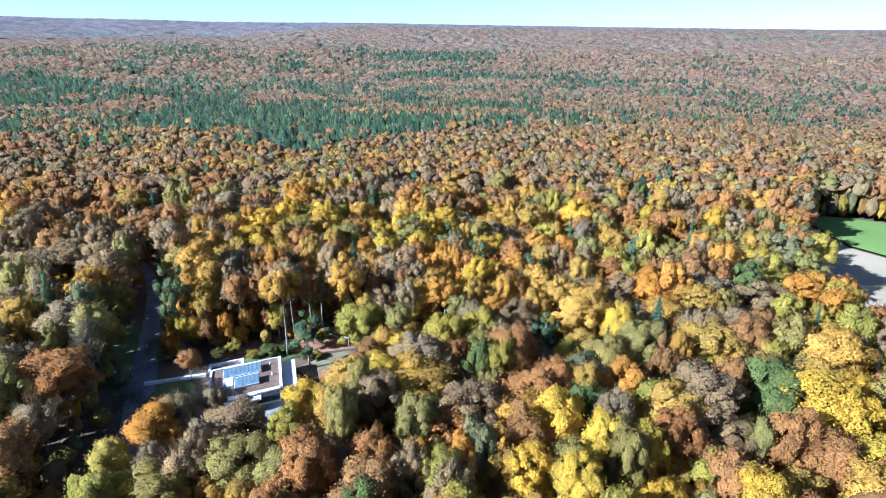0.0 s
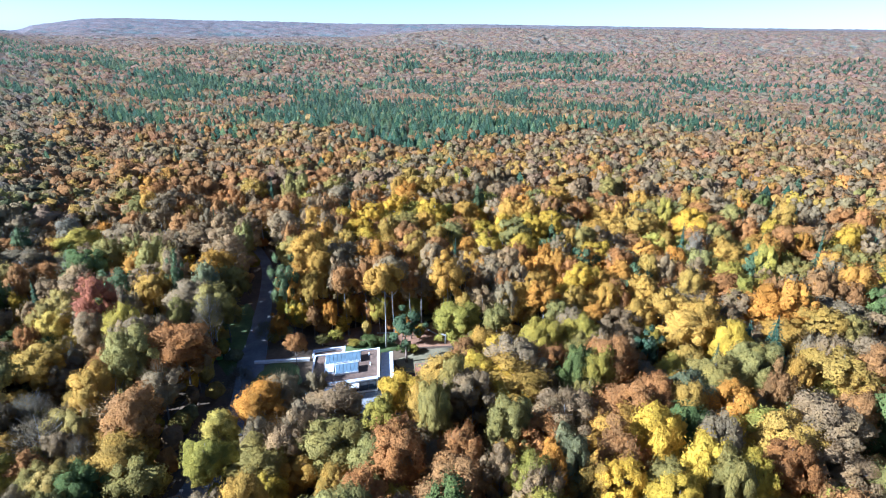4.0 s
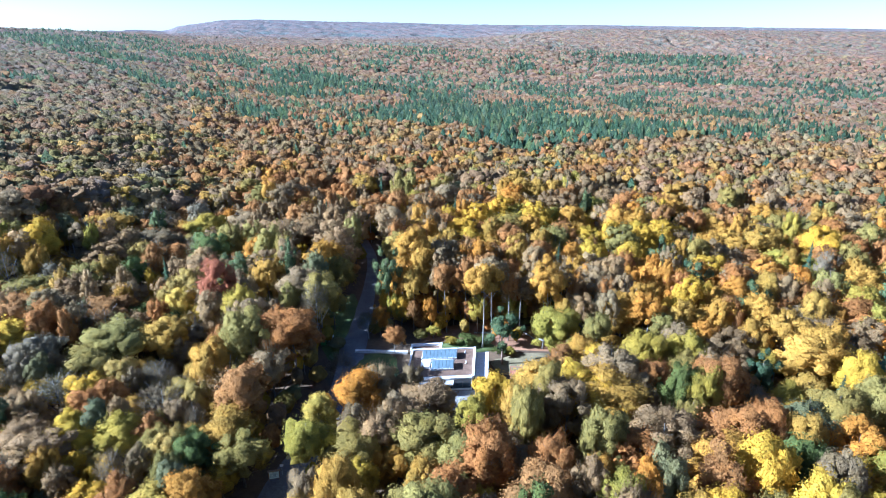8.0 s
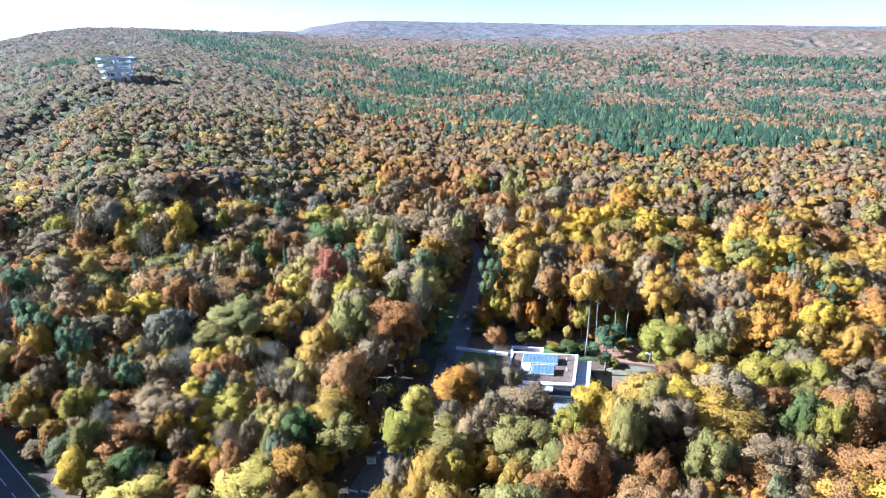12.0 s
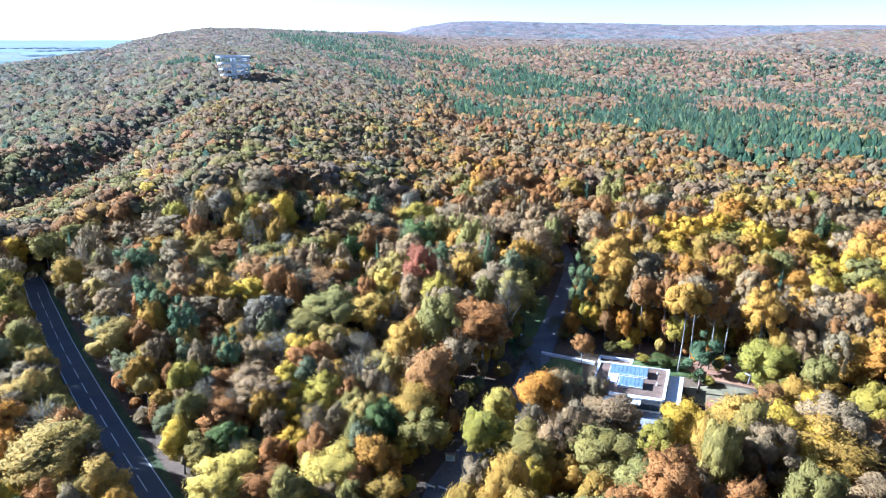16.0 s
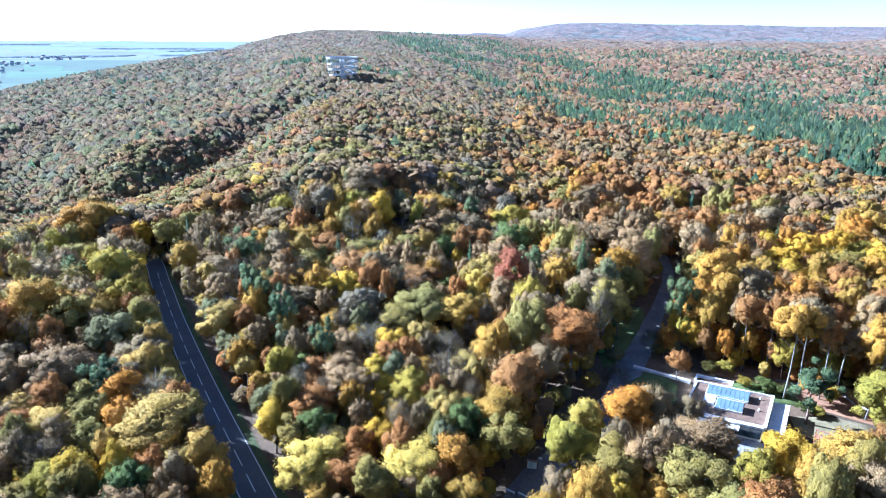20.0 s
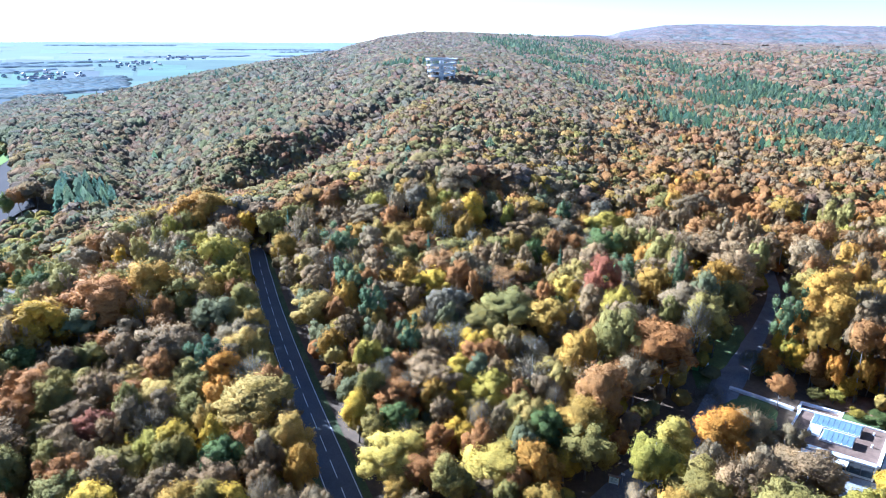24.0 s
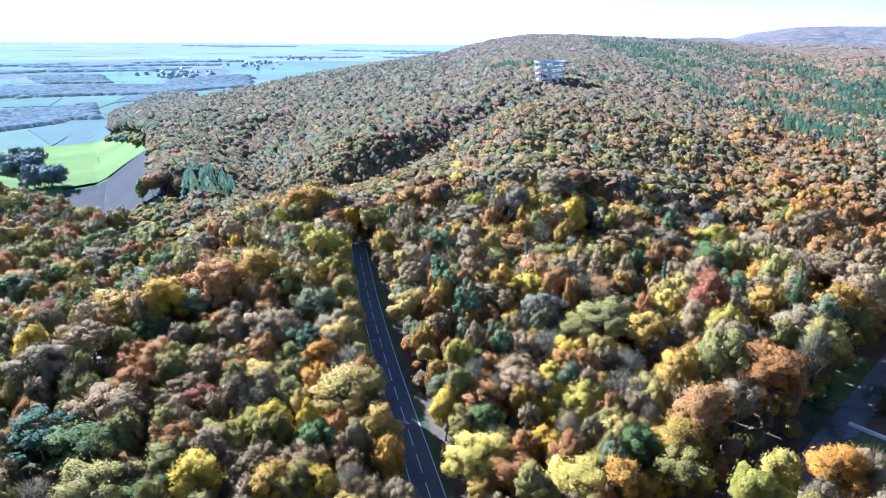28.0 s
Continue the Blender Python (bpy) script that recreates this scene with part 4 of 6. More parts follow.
def growing(x, y, g):
    """For each place: the hue's name, and whether a conifer grows there."""
    r, a = np.hypot(x, y), bearing(x, y)
    jit = 1 + 0.08 * g.normal(size=x.shape)
    rj, aj = r * jit, a + 3.0 * g.normal(size=x.shape)
    zone = np.full(x.shape, "bright", dtype=object)
    zone[(rj > 255) & (a < 45)] = "wood"
    zone[(aj > 22) & (rj > 160) & (a < 45)] = "wood"
    zone[(aj > 24) & (rj > 105) & (rj < 270) & (a < 52)] = "brown"
    zone[(aj > 43) & (rj < 262)] = "muted"
    zone[(aj > 45) & (rj >= 262)] = "slope"
    zone[(aj > 66) & (rj >= 290)] = "flank"
    zone[(aj > 80) & (rj < 230)] = "shady"
    zone[(aj > 91) & (rj > 165)] = "damp"
    zone[(rj > 760) & (a < 45)] = "remote"
    zone[r > 1250] = "remote"
    hue = np.empty(x.shape, dtype=object)
    dice = g.random(x.shape)
    drift = np.mod(dice * 0.55 + 0.45 * (0.5 + 0.5 * patches(x, y, 38.0)) + 0.25 * dice * dice, 0.9999)
    for name, (names, total) in MIX.items():
        m = zone == name
        hue[m] = np.array(names, dtype=object)[np.searchsorted(total / total[-1], drift[m], side="right")]
    wet = away(GULLY[:3], x, y) < 9 + 4 * wave(x, y, 20.0)
    hue[wet] = np.where(g.random(x.shape) < 0.5, "sage", np.where(g.random(x.shape) < 0.5, "grey", "lime"))[wet]
    # belts of spruce ahead, from the shelf to the foot of the ridge
    edge = np.interp(a, [-40, -18, 2, 12, 30, 34, 40, 46, 50, 53, 57], [620, 470, 430, 365, 400, 430, 520, 620, 720, 850, 1150])
    along_belt = 1.1 * patches(x * 0.8 + 0.3 * y, y - 0.2 * x, 62.0) + 0.75 * patches(x, y, 27.0)
    share = np.interp(a, [-40, -30, -16, -6, 4, 40, 51, 55, 58], [0.16, 0.18, 0.26, 0.36, 0.50, 0.54, 0.50, 0.26, 0])
    share = share * smooth(edge - 25, edge + 30, r) * np.interp(r, [520, 760, 1000, 1300], [1.0, 0.75, 0.5, 0.2])
    con = g.random(x.shape) < np.clip(share * (1.3 + 0.5 * smooth(0, 20, a) + 2.7 * along_belt), 0, 0.93)
    con |= (g.random(x.shape) < np.where(a > 40, 0.014, 0.03)) & (r < 900) & (r > 170)
    con |= (r > 1000) & (a < 46) & (patches(x * 0.5, y * 1.5, 150.0) > 0.38) & (g.random(x.shape) < 0.8)
    con |= ell(x, y, -374, 10, 32, 13, 10) < 1
    con |= (ell(x, y, -455, 318, 34, 12, 32) < 1) & (g.random(x.shape) < 0.75)
    con |= (ell(x, y, -530, 300, 42, 13, 28) < 1) & (g.random(x.shape) < 0.85)
    hue[con] = "spruce"
    hue[con & (g.random(x.shape) < 0.30)] = "pine"
    return hue, con


def scattered(r0, r1, a0, a1, space, g, margin=0.0):
    """Jittered places on a grid between two distances and two bearings, off the open land."""
    n = int(2 * r1 / space) + 2
    i, k = np.meshgrid(np.arange(n), np.arange(int(n / 0.9) + 1), indexing="ij")
    x = (i + 0.5 * (k % 2)) * space - r1 + g.uniform(-0.36, 0.36, i.shape) * space
    y = k * space * 0.9 - r1 + g.uniform(-0.36, 0.36, i.shape) * space
    r, a = np.hypot(x, y), bearing(x, y)
    ok = (r >= r0) & (r < r1) & (a >= a0) & (a < a1)
    x, y = x[ok], y[ok]
    ok = ~open_land(x, y, margin)
    return x[ok], y[ok]


# open verge before the waste container, and the clear side of the pavilion
GLADES = [(-75.0, 116.8, 4.2), (-80.5, 126.6, 3.6), (-36.9, 106.9, 2.5)]


def free(x, y, wide):
    if any((gx - x) ** 2 + (gy - y) ** 2 < gr * gr for gx, gy, gr in GLADES):
        return False
    for sx, sy, sw in STANDING:
        if (sx - x) ** 2 + (sy - y) ** 2 < (0.47 * (sw + wide)) ** 2:
            return False
    return True


def near_woods(r0, r1, a0, a1, space, tall, wide, level, seed):
    g = np.random.default_rng(seed)
    x, y = scattered(r0, r1, a0, a1, space, g)
    hue, con = growing(x, y, g)
    kinds = ["beech", "maple", "oak", "hornbeam", "ash", "linden"]
    for xi, yi, hi, ci in zip(x, y, hue, con):
        if ci:
            kind = "spruce" if hi == "spruce" else "pine"
            h, w = tall * g.uniform(0.9, 1.2), g.uniform(2.8, 3.8)
        else:
            kind = kinds[int(g.integers(6))]
            if (level == 1 and tall > 20 and g.random() < 0.35) or (yi > 138 and -70 < xi < 40 and g.random() < 0.6):
                kind = "timber"
            if hi in ("grey", "sage", "tan") and g.random() < 0.4:
                kind = "bare"
                hi = "grey"
            h, w = tall * g.uniform(0.72, 1.15), wide * g.uniform(0.62, 1.3)
        if free(xi, yi, w):
            tree(kind, float(xi), float(yi), float(h), float(w), hi, level)


# rows that shade the country road
row_dice = random.Random(31)
for side, gap, high in ((1, 7.4, 15.0), (-1, 9.0, 11.0)):
    walked = 0.0
    for a, b in zip(main_line[:-1], main_line[1:]):
        walked += (b - a).length
        if -255 < a.x < -70 and walked > 5.6:
            walked = 0.0
            d = (b - a).normalized()
            p = a + Vector((-d.y, d.x)) * side * (gap + row_dice.uniform(-0.4, 1.4))
            if free(p.x, p.y, 2.2):
                tree(row_dice.choice(["hornbeam", "maple", "oak"]), p.x, p.y, high * row_dice.uniform(0.75, 1.1), row_dice.uniform(2.6, 3.8),
                     row_dice.choice(["olive", "mauve", "honey", "tan", "amber", "sage", "olive"]), 0 if a.x > -170 else 1)


# tall slim beeches stand close together behind the pavilion
grove = np.random.default_rng(77)
for gx in np.arange(-74, 46, 4.6):
    for gy in np.arange(153, 190, 5.2):
        px, py = float(gx + grove.uniform(-1.8, 1.8)), float(gy + grove.uniform(-1.8, 1.8))
        hue = ["amber", "orange", "rust", "amber", "mauve", "orange", "tan"][int(grove.integers(7))]
        h, w = float(grove.uniform(17, 26)), float(grove.uniform(3.3, 4.7))
        if open_land(px, py) or any((sx - px) ** 2 + (sy - py) ** 2 < 16.0 for sx, sy, sw in STANDING):
            continue
        tree("timber" if grove.random() < 0.4 else "beech", px, py, h, w, hue, 1)
# young golden beeches fill the edge of the grove below the tall crowns
young = np.random.default_rng(83)
for i in range(26):
    along_, deep_ = -16 + 52 * (i + 0.7 * young.random()) / 26, 22.5 + 13 * young.random()
    c, q = math.cos(radians(HOUSE_TURN)), math.sin(radians(HOUSE_TURN))
    px, py = float(HOUSE.x + along_ * c - deep_ * q), float(HOUSE.y + along_ * q + deep_ * c)
    hue = ["gold", "orange", "amber", "gold", "rust", "lime"][int(young.integers(6))]
    h, w = float(young.uniform(9, 14)), float(young.uniform(2.2, 3.4))
    if not open_land(px, py):
        ob = tree("maple", px, py, h, w, hue, 1)
        ob.name = "young_beech"
        tagged(ob, "young beech with " + WORDS[hue] + " leaves below the tall crowns", "tree", "young beeches of the grove")
near_woods(68, 165, -42, 24, 7.2, 19.0, 5.0, 0, 21)
near_woods(68, 165, 24, 43, 6.6, 18.0, 4.5, 0, 22)
near_woods(68, 165, 43, 119, 5.3, 13.0, 3.8, 0, 26)
near_woods(165, 290, -42, 38, 7.8, 22.0, 5.0, 1, 23)
near_woods(165, 262, 38, 114, 6.2, 17.5, 4.5, 1, 24)
near_woods(262, 500, 91, 106, 7.6, 17.0, 5.2, 1, 25)


# ---- the wider forest: too many trees to count, joined by stretch ----
def to_cloud(name, label, protos, x, y, high, wide, pick, hue, mat, g, kind="stuff"):
    vs, fs, hs, ns, k = [], [], [], [], 0
    z = land(x, y)
    turn = g.uniform(0, 2 * np.pi, len(x))
    tint = hue * g.uniform(0.88, 1.12, (len(x), 1)) * (1 + 0.04 * g.normal(size=(len(x), 3)))
    for p, proto in enumerate(protos):
        pv, pf = proto[:2]
        m = np.flatnonzero(pick == p)
        if not len(m):
            continue
        c, s = np.cos(turn[m])[:, None], np.sin(turn[m])[:, None]
        px, py, pz = pv[:, 0][None], pv[:, 1][None], pv[:, 2][None]
        v = np.stack([(px * c - py * s) * wide[m][:, None] + x[m][:, None], (px * s + py * c) * wide[m][:, None] + y[m][:, None],
                      pz * high[m][:, None] + z[m][:, None]], -1)
        vs.append(v.reshape(-1, 3))
        fs.append((pf[None] + (np.arange(len(m)) * len(pv))[:, None, None] + k).reshape(-1, 3))
        hs.append(np.repeat(tint[m], len(pv), 0))
        pn = proto[2] if len(proto) == 3 else outward(pv, [0, 0, 0.45 if p < 5 else pv[:, 2].min()], 2.2)
        nx, ny, nz = pn[:, 0][None], pn[:, 1][None], pn[:, 2][None]
        ns.append(np.stack([nx * c - ny * s, nx * s + ny * c, nz + 0 * c], -1).reshape(-1, 3))
        k += len(m) * len(pv)
    me = mesh_of(name, np.concatenate(vs), np.concatenate(fs), mat, True, None, np.concatenate(hs))
    if len(x):
        me.normals_split_custom_set_from_vertices(np.concatenate(ns).tolist())
    ob = new(name, me)
    return tagged(ob, label, "forest", kind=kind)


def far_crown(seed, base, leaves, leaf, boughs=9, deep=0.20, up=0.5):
    """A crown of unit radius and unit height: a dome that swells into boughs, roughened by leaf clumps."""
    g = np.random.default_rng(seed)
    v, f = base
    d = sphere_dirs(boughs, -0.30, g)
    near = v @ d.T
    swell = 0.74 + 0.26 * np.exp(-((1 - near.max(1)) / 0.13)) + 0.08 * g.normal(size=len(v))
    n0 = 0.8 * outward(v, [0, 0, -0.2]) + 0.9 * (v - d[near.argmax(1)])
    v = v * swell[:, None]
    f = f[(v[f][:, :, 2] > -0.45).any(1)]
    if leaves:
        n = sphere_dirs(leaves, -0.2, g)
        p = n * (0.84 + 0.16 * g.random((leaves, 1)))
        face = n + 0.5 * g.normal(size=n.shape)
        face /= np.linalg.norm(face, axis=1)[:, None]
        q, qf = cards(p, face, leaf * (0.6 + 0.8 * g.random(leaves)), leaf * (0.6 + 0.5 * g.random(leaves)), g)
        lit = np.repeat(outward(p, [0, 0, -0.3]) + 0.2 * g.normal(size=n.shape), 4, 0)
        f = np.r_[f, qf + len(v)]
        v = np.r_[v, q]
        n0 = np.r_[n0, lit]
    v = v * [1, 1, deep] + [0, 0, 1 - 1.05 * deep]
    n = n0 + [0, 0, up]
    return v, f, n / np.linalg.norm(n, axis=1)[:, None]


def far_spruce(seed, tiers, sides):
    g = np.random.default_rng(seed)
    vs, fs, k = [], [], 0
    for i in range(tiers):
        t = i / tiers
        w = 2 * np.pi * (np.arange(sides) + g.random()) / sides
        rr = (1.05 - t) ** 0.55 * (0.85 + 0.3 * g.random(sides)) * np.where(np.arange(sides) % 2, 1.0, 0.68)
        z0 = 0.10 + 0.86 * t
        ring = np.c_[np.cos(w) * rr, np.sin(w) * rr, z0 - 0.05 + 0.05 * g.random(sides)]
        vs.append(np.r_[ring, [[0, 0, min(1.0, z0 + 0.86 / tiers * 1.9)]]])
        fs.append(np.array([[j, (j + 1) % sides, sides] for j in range(sides)]) + k)
        k += sides + 1
    return np.concatenate(vs), np.concatenate(fs)


def dome(seed, sides, leaves=0):
    """A small far crown: a ragged dome of two rings and a tip, with a few clumps on it."""
    g = np.random.default_rng(seed)
    w = 2 * np.pi * np.arange(sides) / sides
    a = np.c_[np.cos(w), np.sin(w), np.full(sides, 0.56)] * (1 + 0.06 * g.normal(size=(sides, 1)))
    b = np.c_[0.78 * np.cos(w + 0.5), 0.78 * np.sin(w + 0.5), np.full(sides, 0.90)] * (1 + 0.03 * g.normal(size=(sides, 1)))
    v = np.r_[a, b, [[0.1 * g.normal(), 0.1 * g.normal(), 1.0]]]
    k, n = np.arange(sides), (np.arange(sides) + 1) % sides
    f = np.r_[np.c_[k, n, k + sides], np.c_[n, n + sides, k + sides], np.c_[k + sides, n + sides, np.full(sides, 2 * sides)]]
    if leaves:
        d = sphere_dirs(leaves, 0.0, g)
        heart = d * [0.92, 0.92, 0.24] + [0, 0, 0.77]
        tilt = d + 0.6 * g.normal(size=d.shape)
        tilt /= np.linalg.norm(tilt, axis=1)[:, None]
        q, qf = cards(heart, tilt, 0.42 * (0.6 + 0.7 * g.random(leaves)), 0.34 * np.ones(leaves), g)
        own = np.repeat(heart, 4, 0)
        q = own + (q - own) * [1, 1, 0.24]
        f = np.r_[f, qf + len(v)]
        v = np.r_[v, q]
    return v, f


def leafy(seed, lobes, leaves, leaf, lobe):
    """A lobed crown of unit radius and unit height for the joined forest."""
    v, f, n = crown(seed, lobes, leaves, leaf, 0.40, 1.0, 2.4, 0.72, lobe, 0, 0.62, 0.3, ICO_A)
    n = n / (np.linalg.norm(n, axis=1)[:, None] + 1e-9) + [0, 0, 0.35]
    return v / [1.0, 1.0, 2.4], f, n / np.linalg.norm(n, axis=1)[:, None]


MID = [leafy(s + 60, 15, 90, 0.085, 0.36) for s in range(5)] + [far_spruce(s, 7, 10) for s in range(2)]
SLOPE = [leafy(s + 80, 10, 34, 0.11, 0.42) for s in range(5)] + [far_spruce(s + 3, 5, 10) for s in range(2)]
UPHILL = [far_crown(s + 50, ICO_B, 8, 0.2, 7, 0.33, 0.95) for s in range(5)] + [far_spruce(s + 3, 4, 9) for s in range(2)]
HILLTOP = [far_crown(s + 50, ICO_A, 6, 0.2, 6, 0.25, 0.95) for s in range(5)] + [far_spruce(s + 3, 4, 9) for s in range(2)]
BUSH = [far_crown(s + 40, ICO_B, 22, 0.16, 8, 0.46) for s in range(5)]
FAR = [dome(s + 9, 5, 5) for s in range(5)] + [far_spruce(s, 3, 8) for s in range(2)]
LOW = [(v * [1, 1, 2.3] - [0, 0, 1.3], f, outward(v, [0, 0, 0.2], 0.5) * 0.45 + [0, 0, 0.9]) for v, f in (dome(s + 9, 6) for s in range(5))]
def woods(name, label, r0, r1, a0, a1, space, tall, wide, protos, mat, seed, kind="stuff"):
    g = np.random.default_rng(seed)
    x, y = scattered(r0, r1, a0, a1, space, g)
    hue, con = growing(x, y, g)
    # simple far crowns get darker hues in place of the self-shadow they lack
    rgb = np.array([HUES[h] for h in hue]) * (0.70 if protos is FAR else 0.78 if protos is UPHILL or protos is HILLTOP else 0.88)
    # distance haze mixed into the hues, sooner on the hill, greener on its flank
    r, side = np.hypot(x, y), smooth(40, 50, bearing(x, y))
    haze_share = (np.interp(r, [280, 420, 560, 800, 1300], [0.10, 0.22, 0.30, 0.42, 0.56]) * side
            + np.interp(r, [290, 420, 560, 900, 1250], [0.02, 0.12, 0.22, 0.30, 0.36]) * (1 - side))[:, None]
    haze_share[con] *= 0.3
    haze_tone = np.array([0.170, 0.155, 0.165]) * (1 - side[:, None]) + np.array([0.165, 0.162, 0.185]) * side[:, None]
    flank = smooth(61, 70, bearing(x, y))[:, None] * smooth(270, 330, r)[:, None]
    haze_tone = haze_tone * (1 - flank) + np.array([0.110, 0.145, 0.150]) * flank
    haze_share = haze_share + 0.14 * flank
    rgb = rgb * (1 - haze_share) + haze_tone * haze_share
    # neighbours on the slopes share much of their colour
    n = len(x)
    drift = patches(x, y, 34.0)[:, None]
    common = rgb[~con].mean(0) * (1 + drift * np.array([0.10, -0.04, -0.06]))
    calm = (0.15 + 0.25 * smooth(300, 480, r))[:, None] * ~con[:, None]
    rgb = rgb * (1 - calm) + common * calm
    pick = np.where(con, g.integers(5, 7, n), g.integers(0, 5, n))
    small = 1.0 + 0.3 * (1 - smooth(262, 345, r)) * side * (protos is SLOPE) + 0.5 * smooth(88, 93, bearing(x, y)) * (r < 500)
    even = protos is FAR
    high = tall * (g.uniform(0.95, 1.04, n) if even else g.uniform(0.92, 1.07, n)) * np.where(con, 1.10, 1.0)
    rgb[con] *= np.where(hue[con] == "pine", 1.15, 1.0)[:, None] * g.uniform(0.7, 1.35, (con.sum(), 1))
    wid = np.where(con, 1.0, 1.3 if protos is FAR else 1.24) * wide * g.uniform(0.78, 1.22, n) * small
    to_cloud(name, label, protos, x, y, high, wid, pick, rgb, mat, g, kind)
    return n


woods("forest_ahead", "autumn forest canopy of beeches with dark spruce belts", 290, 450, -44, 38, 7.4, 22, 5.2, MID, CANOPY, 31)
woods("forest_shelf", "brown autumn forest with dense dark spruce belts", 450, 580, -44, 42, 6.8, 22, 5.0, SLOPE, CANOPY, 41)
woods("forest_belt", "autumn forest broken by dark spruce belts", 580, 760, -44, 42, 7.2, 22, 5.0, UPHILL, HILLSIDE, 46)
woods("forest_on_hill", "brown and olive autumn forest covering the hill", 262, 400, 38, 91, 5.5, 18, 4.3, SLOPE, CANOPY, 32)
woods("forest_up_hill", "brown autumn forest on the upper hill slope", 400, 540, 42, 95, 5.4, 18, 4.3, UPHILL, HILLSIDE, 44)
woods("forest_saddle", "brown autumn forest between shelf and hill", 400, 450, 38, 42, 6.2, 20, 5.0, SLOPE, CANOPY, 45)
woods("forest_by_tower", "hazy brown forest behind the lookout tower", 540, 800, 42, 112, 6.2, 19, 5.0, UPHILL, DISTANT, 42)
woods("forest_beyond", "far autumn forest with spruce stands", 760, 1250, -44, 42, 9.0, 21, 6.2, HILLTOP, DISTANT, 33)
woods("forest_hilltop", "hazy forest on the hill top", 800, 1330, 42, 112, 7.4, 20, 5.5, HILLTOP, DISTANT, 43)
woods("woods_behind", "autumn forest behind and below the viewpoint", 10, 68, -180, 180, 8.5, 15, 5.4, FAR, CANOPY, 34)
woods("woods_aside", "autumn forest away from the roads", 68, 330, 119, 180, 9.0, 18, 5.6, FAR, CANOPY, 35)
woods("woods_beside", "autumn forest along the near slope", 68, 330, -180, -42, 9.0, 18, 5.6, FAR, CANOPY, 36)


def canopy_sheet(name, label, r0, r1, a0, a1, space, tall, rough, mat, seed, grey, steps=(1250, 1850, 2350, 3600)):
    """The unbroken roof of a far forest, or a filler under nearer crowns: a billowing sheet with a crown in each cell,
    the trees' hues mixed with distance haze.
    """
    g = np.random.default_rng(seed)
    rows, cols = int((r1 - r0) / space) + 2, int(radians(a1 - a0) * (r0 + r1) / 2 / space) + 2
    i, k = np.meshgrid(np.arange(rows), np.arange(cols), indexing="ij")
    inner = (i > 0) & (i < rows - 1)
    r = r0 + (r1 - r0) * (i + 0.35 * g.uniform(-1, 1, i.shape) * inner) / (rows - 1)
    a = np.radians(a0 + (a1 - a0) * (k + 0.5 * (i % 2) + 0.3 * g.uniform(-1, 1, i.shape)) / (cols - 1))
    x, y = -r * np.sin(a), r * np.cos(a)
    hue, con = growing(x.ravel(), y.ravel(), g)
    rgb = np.array([HUES[h] for h in hue]) * 0.8
    rgb[con] *= 1.5
    # distance haze mixed into the sheet's hues, greener on the hill's flank
    haze_share = np.interp(r.ravel(), steps, grey)[:, None]
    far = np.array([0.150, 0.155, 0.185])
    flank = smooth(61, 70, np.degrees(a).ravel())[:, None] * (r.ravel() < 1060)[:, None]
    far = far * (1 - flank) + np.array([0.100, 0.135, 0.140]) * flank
    haze_share = haze_share + 0.14 * flank
    rgb = (rgb * (1 - haze_share) + far * haze_share) * g.uniform(0.86, 1.14, (len(rgb), 1))
    z = land(x, y) + tall + rough * g.uniform(-1, 1, x.shape) + con.reshape(x.shape) * -5.0
    v = np.c_[x.ravel(), y.ravel(), z.ravel()]
    p = (i[:-1, :-1] * cols + k[:-1, :-1]).ravel()
    f = np.c_[p, p + cols, p + cols + 1, p + 1]
    if r0 < 1200:
        mid = v[f].mean(1)
        f = f[~open_land(mid[:, 0], mid[:, 1], 3.0)]
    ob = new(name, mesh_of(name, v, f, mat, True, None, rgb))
    return tagged(ob, label, "forest", kind="stuff")


# filler sheets added below the crowns to brighten the dark gaps between them
canopy_sheet("canopy_filler", "leaf-coloured filler sheet between crowns of the forest ahead", 296, 760, -44, 40, 5.0, 16.0, 1.7, CANOPY, 71, [0.02, 0.18, 0.30, 0.36], (290, 500, 900, 1250))
canopy_sheet("canopy_filler", "leaf-coloured filler sheet between crowns of the far forest", 755, 1245, -44, 46, 6.5, 16.8, 1.6, DISTANT, 72, [0.02, 0.18, 0.30, 0.36], (290, 500, 900, 1250))
canopy_sheet("canopy_filler", "leaf-coloured filler sheet between crowns of the hill forest", 300, 640, 40, 90, 4.6, 14.2, 1.6, HILLSIDE, 73, [0.10, 0.22, 0.30, 0.42], (280, 420, 560, 800))
canopy_sheet("canopy_filler", "leaf-coloured filler sheet between crowns on the hill top", 630, 1060, 40, 66, 6.5, 17.0, 1.6, DISTANT, 74, [0.30, 0.42, 0.48, 0.56], (560, 800, 1000, 1300))
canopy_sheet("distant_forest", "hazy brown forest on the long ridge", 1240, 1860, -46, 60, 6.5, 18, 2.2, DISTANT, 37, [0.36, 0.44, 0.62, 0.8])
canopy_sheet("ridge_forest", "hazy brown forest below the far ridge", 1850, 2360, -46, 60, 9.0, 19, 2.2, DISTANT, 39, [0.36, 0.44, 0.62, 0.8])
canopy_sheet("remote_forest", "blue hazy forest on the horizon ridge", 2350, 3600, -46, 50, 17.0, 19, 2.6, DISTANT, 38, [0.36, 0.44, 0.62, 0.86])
canopy_sheet("horizon_forest", "haze-blue woods along the horizon", 3590, 4700, -46, 46, 34.0, 20, 3.0, DISTANT, 40, [0.36, 0.44, 0.62, 0.9])


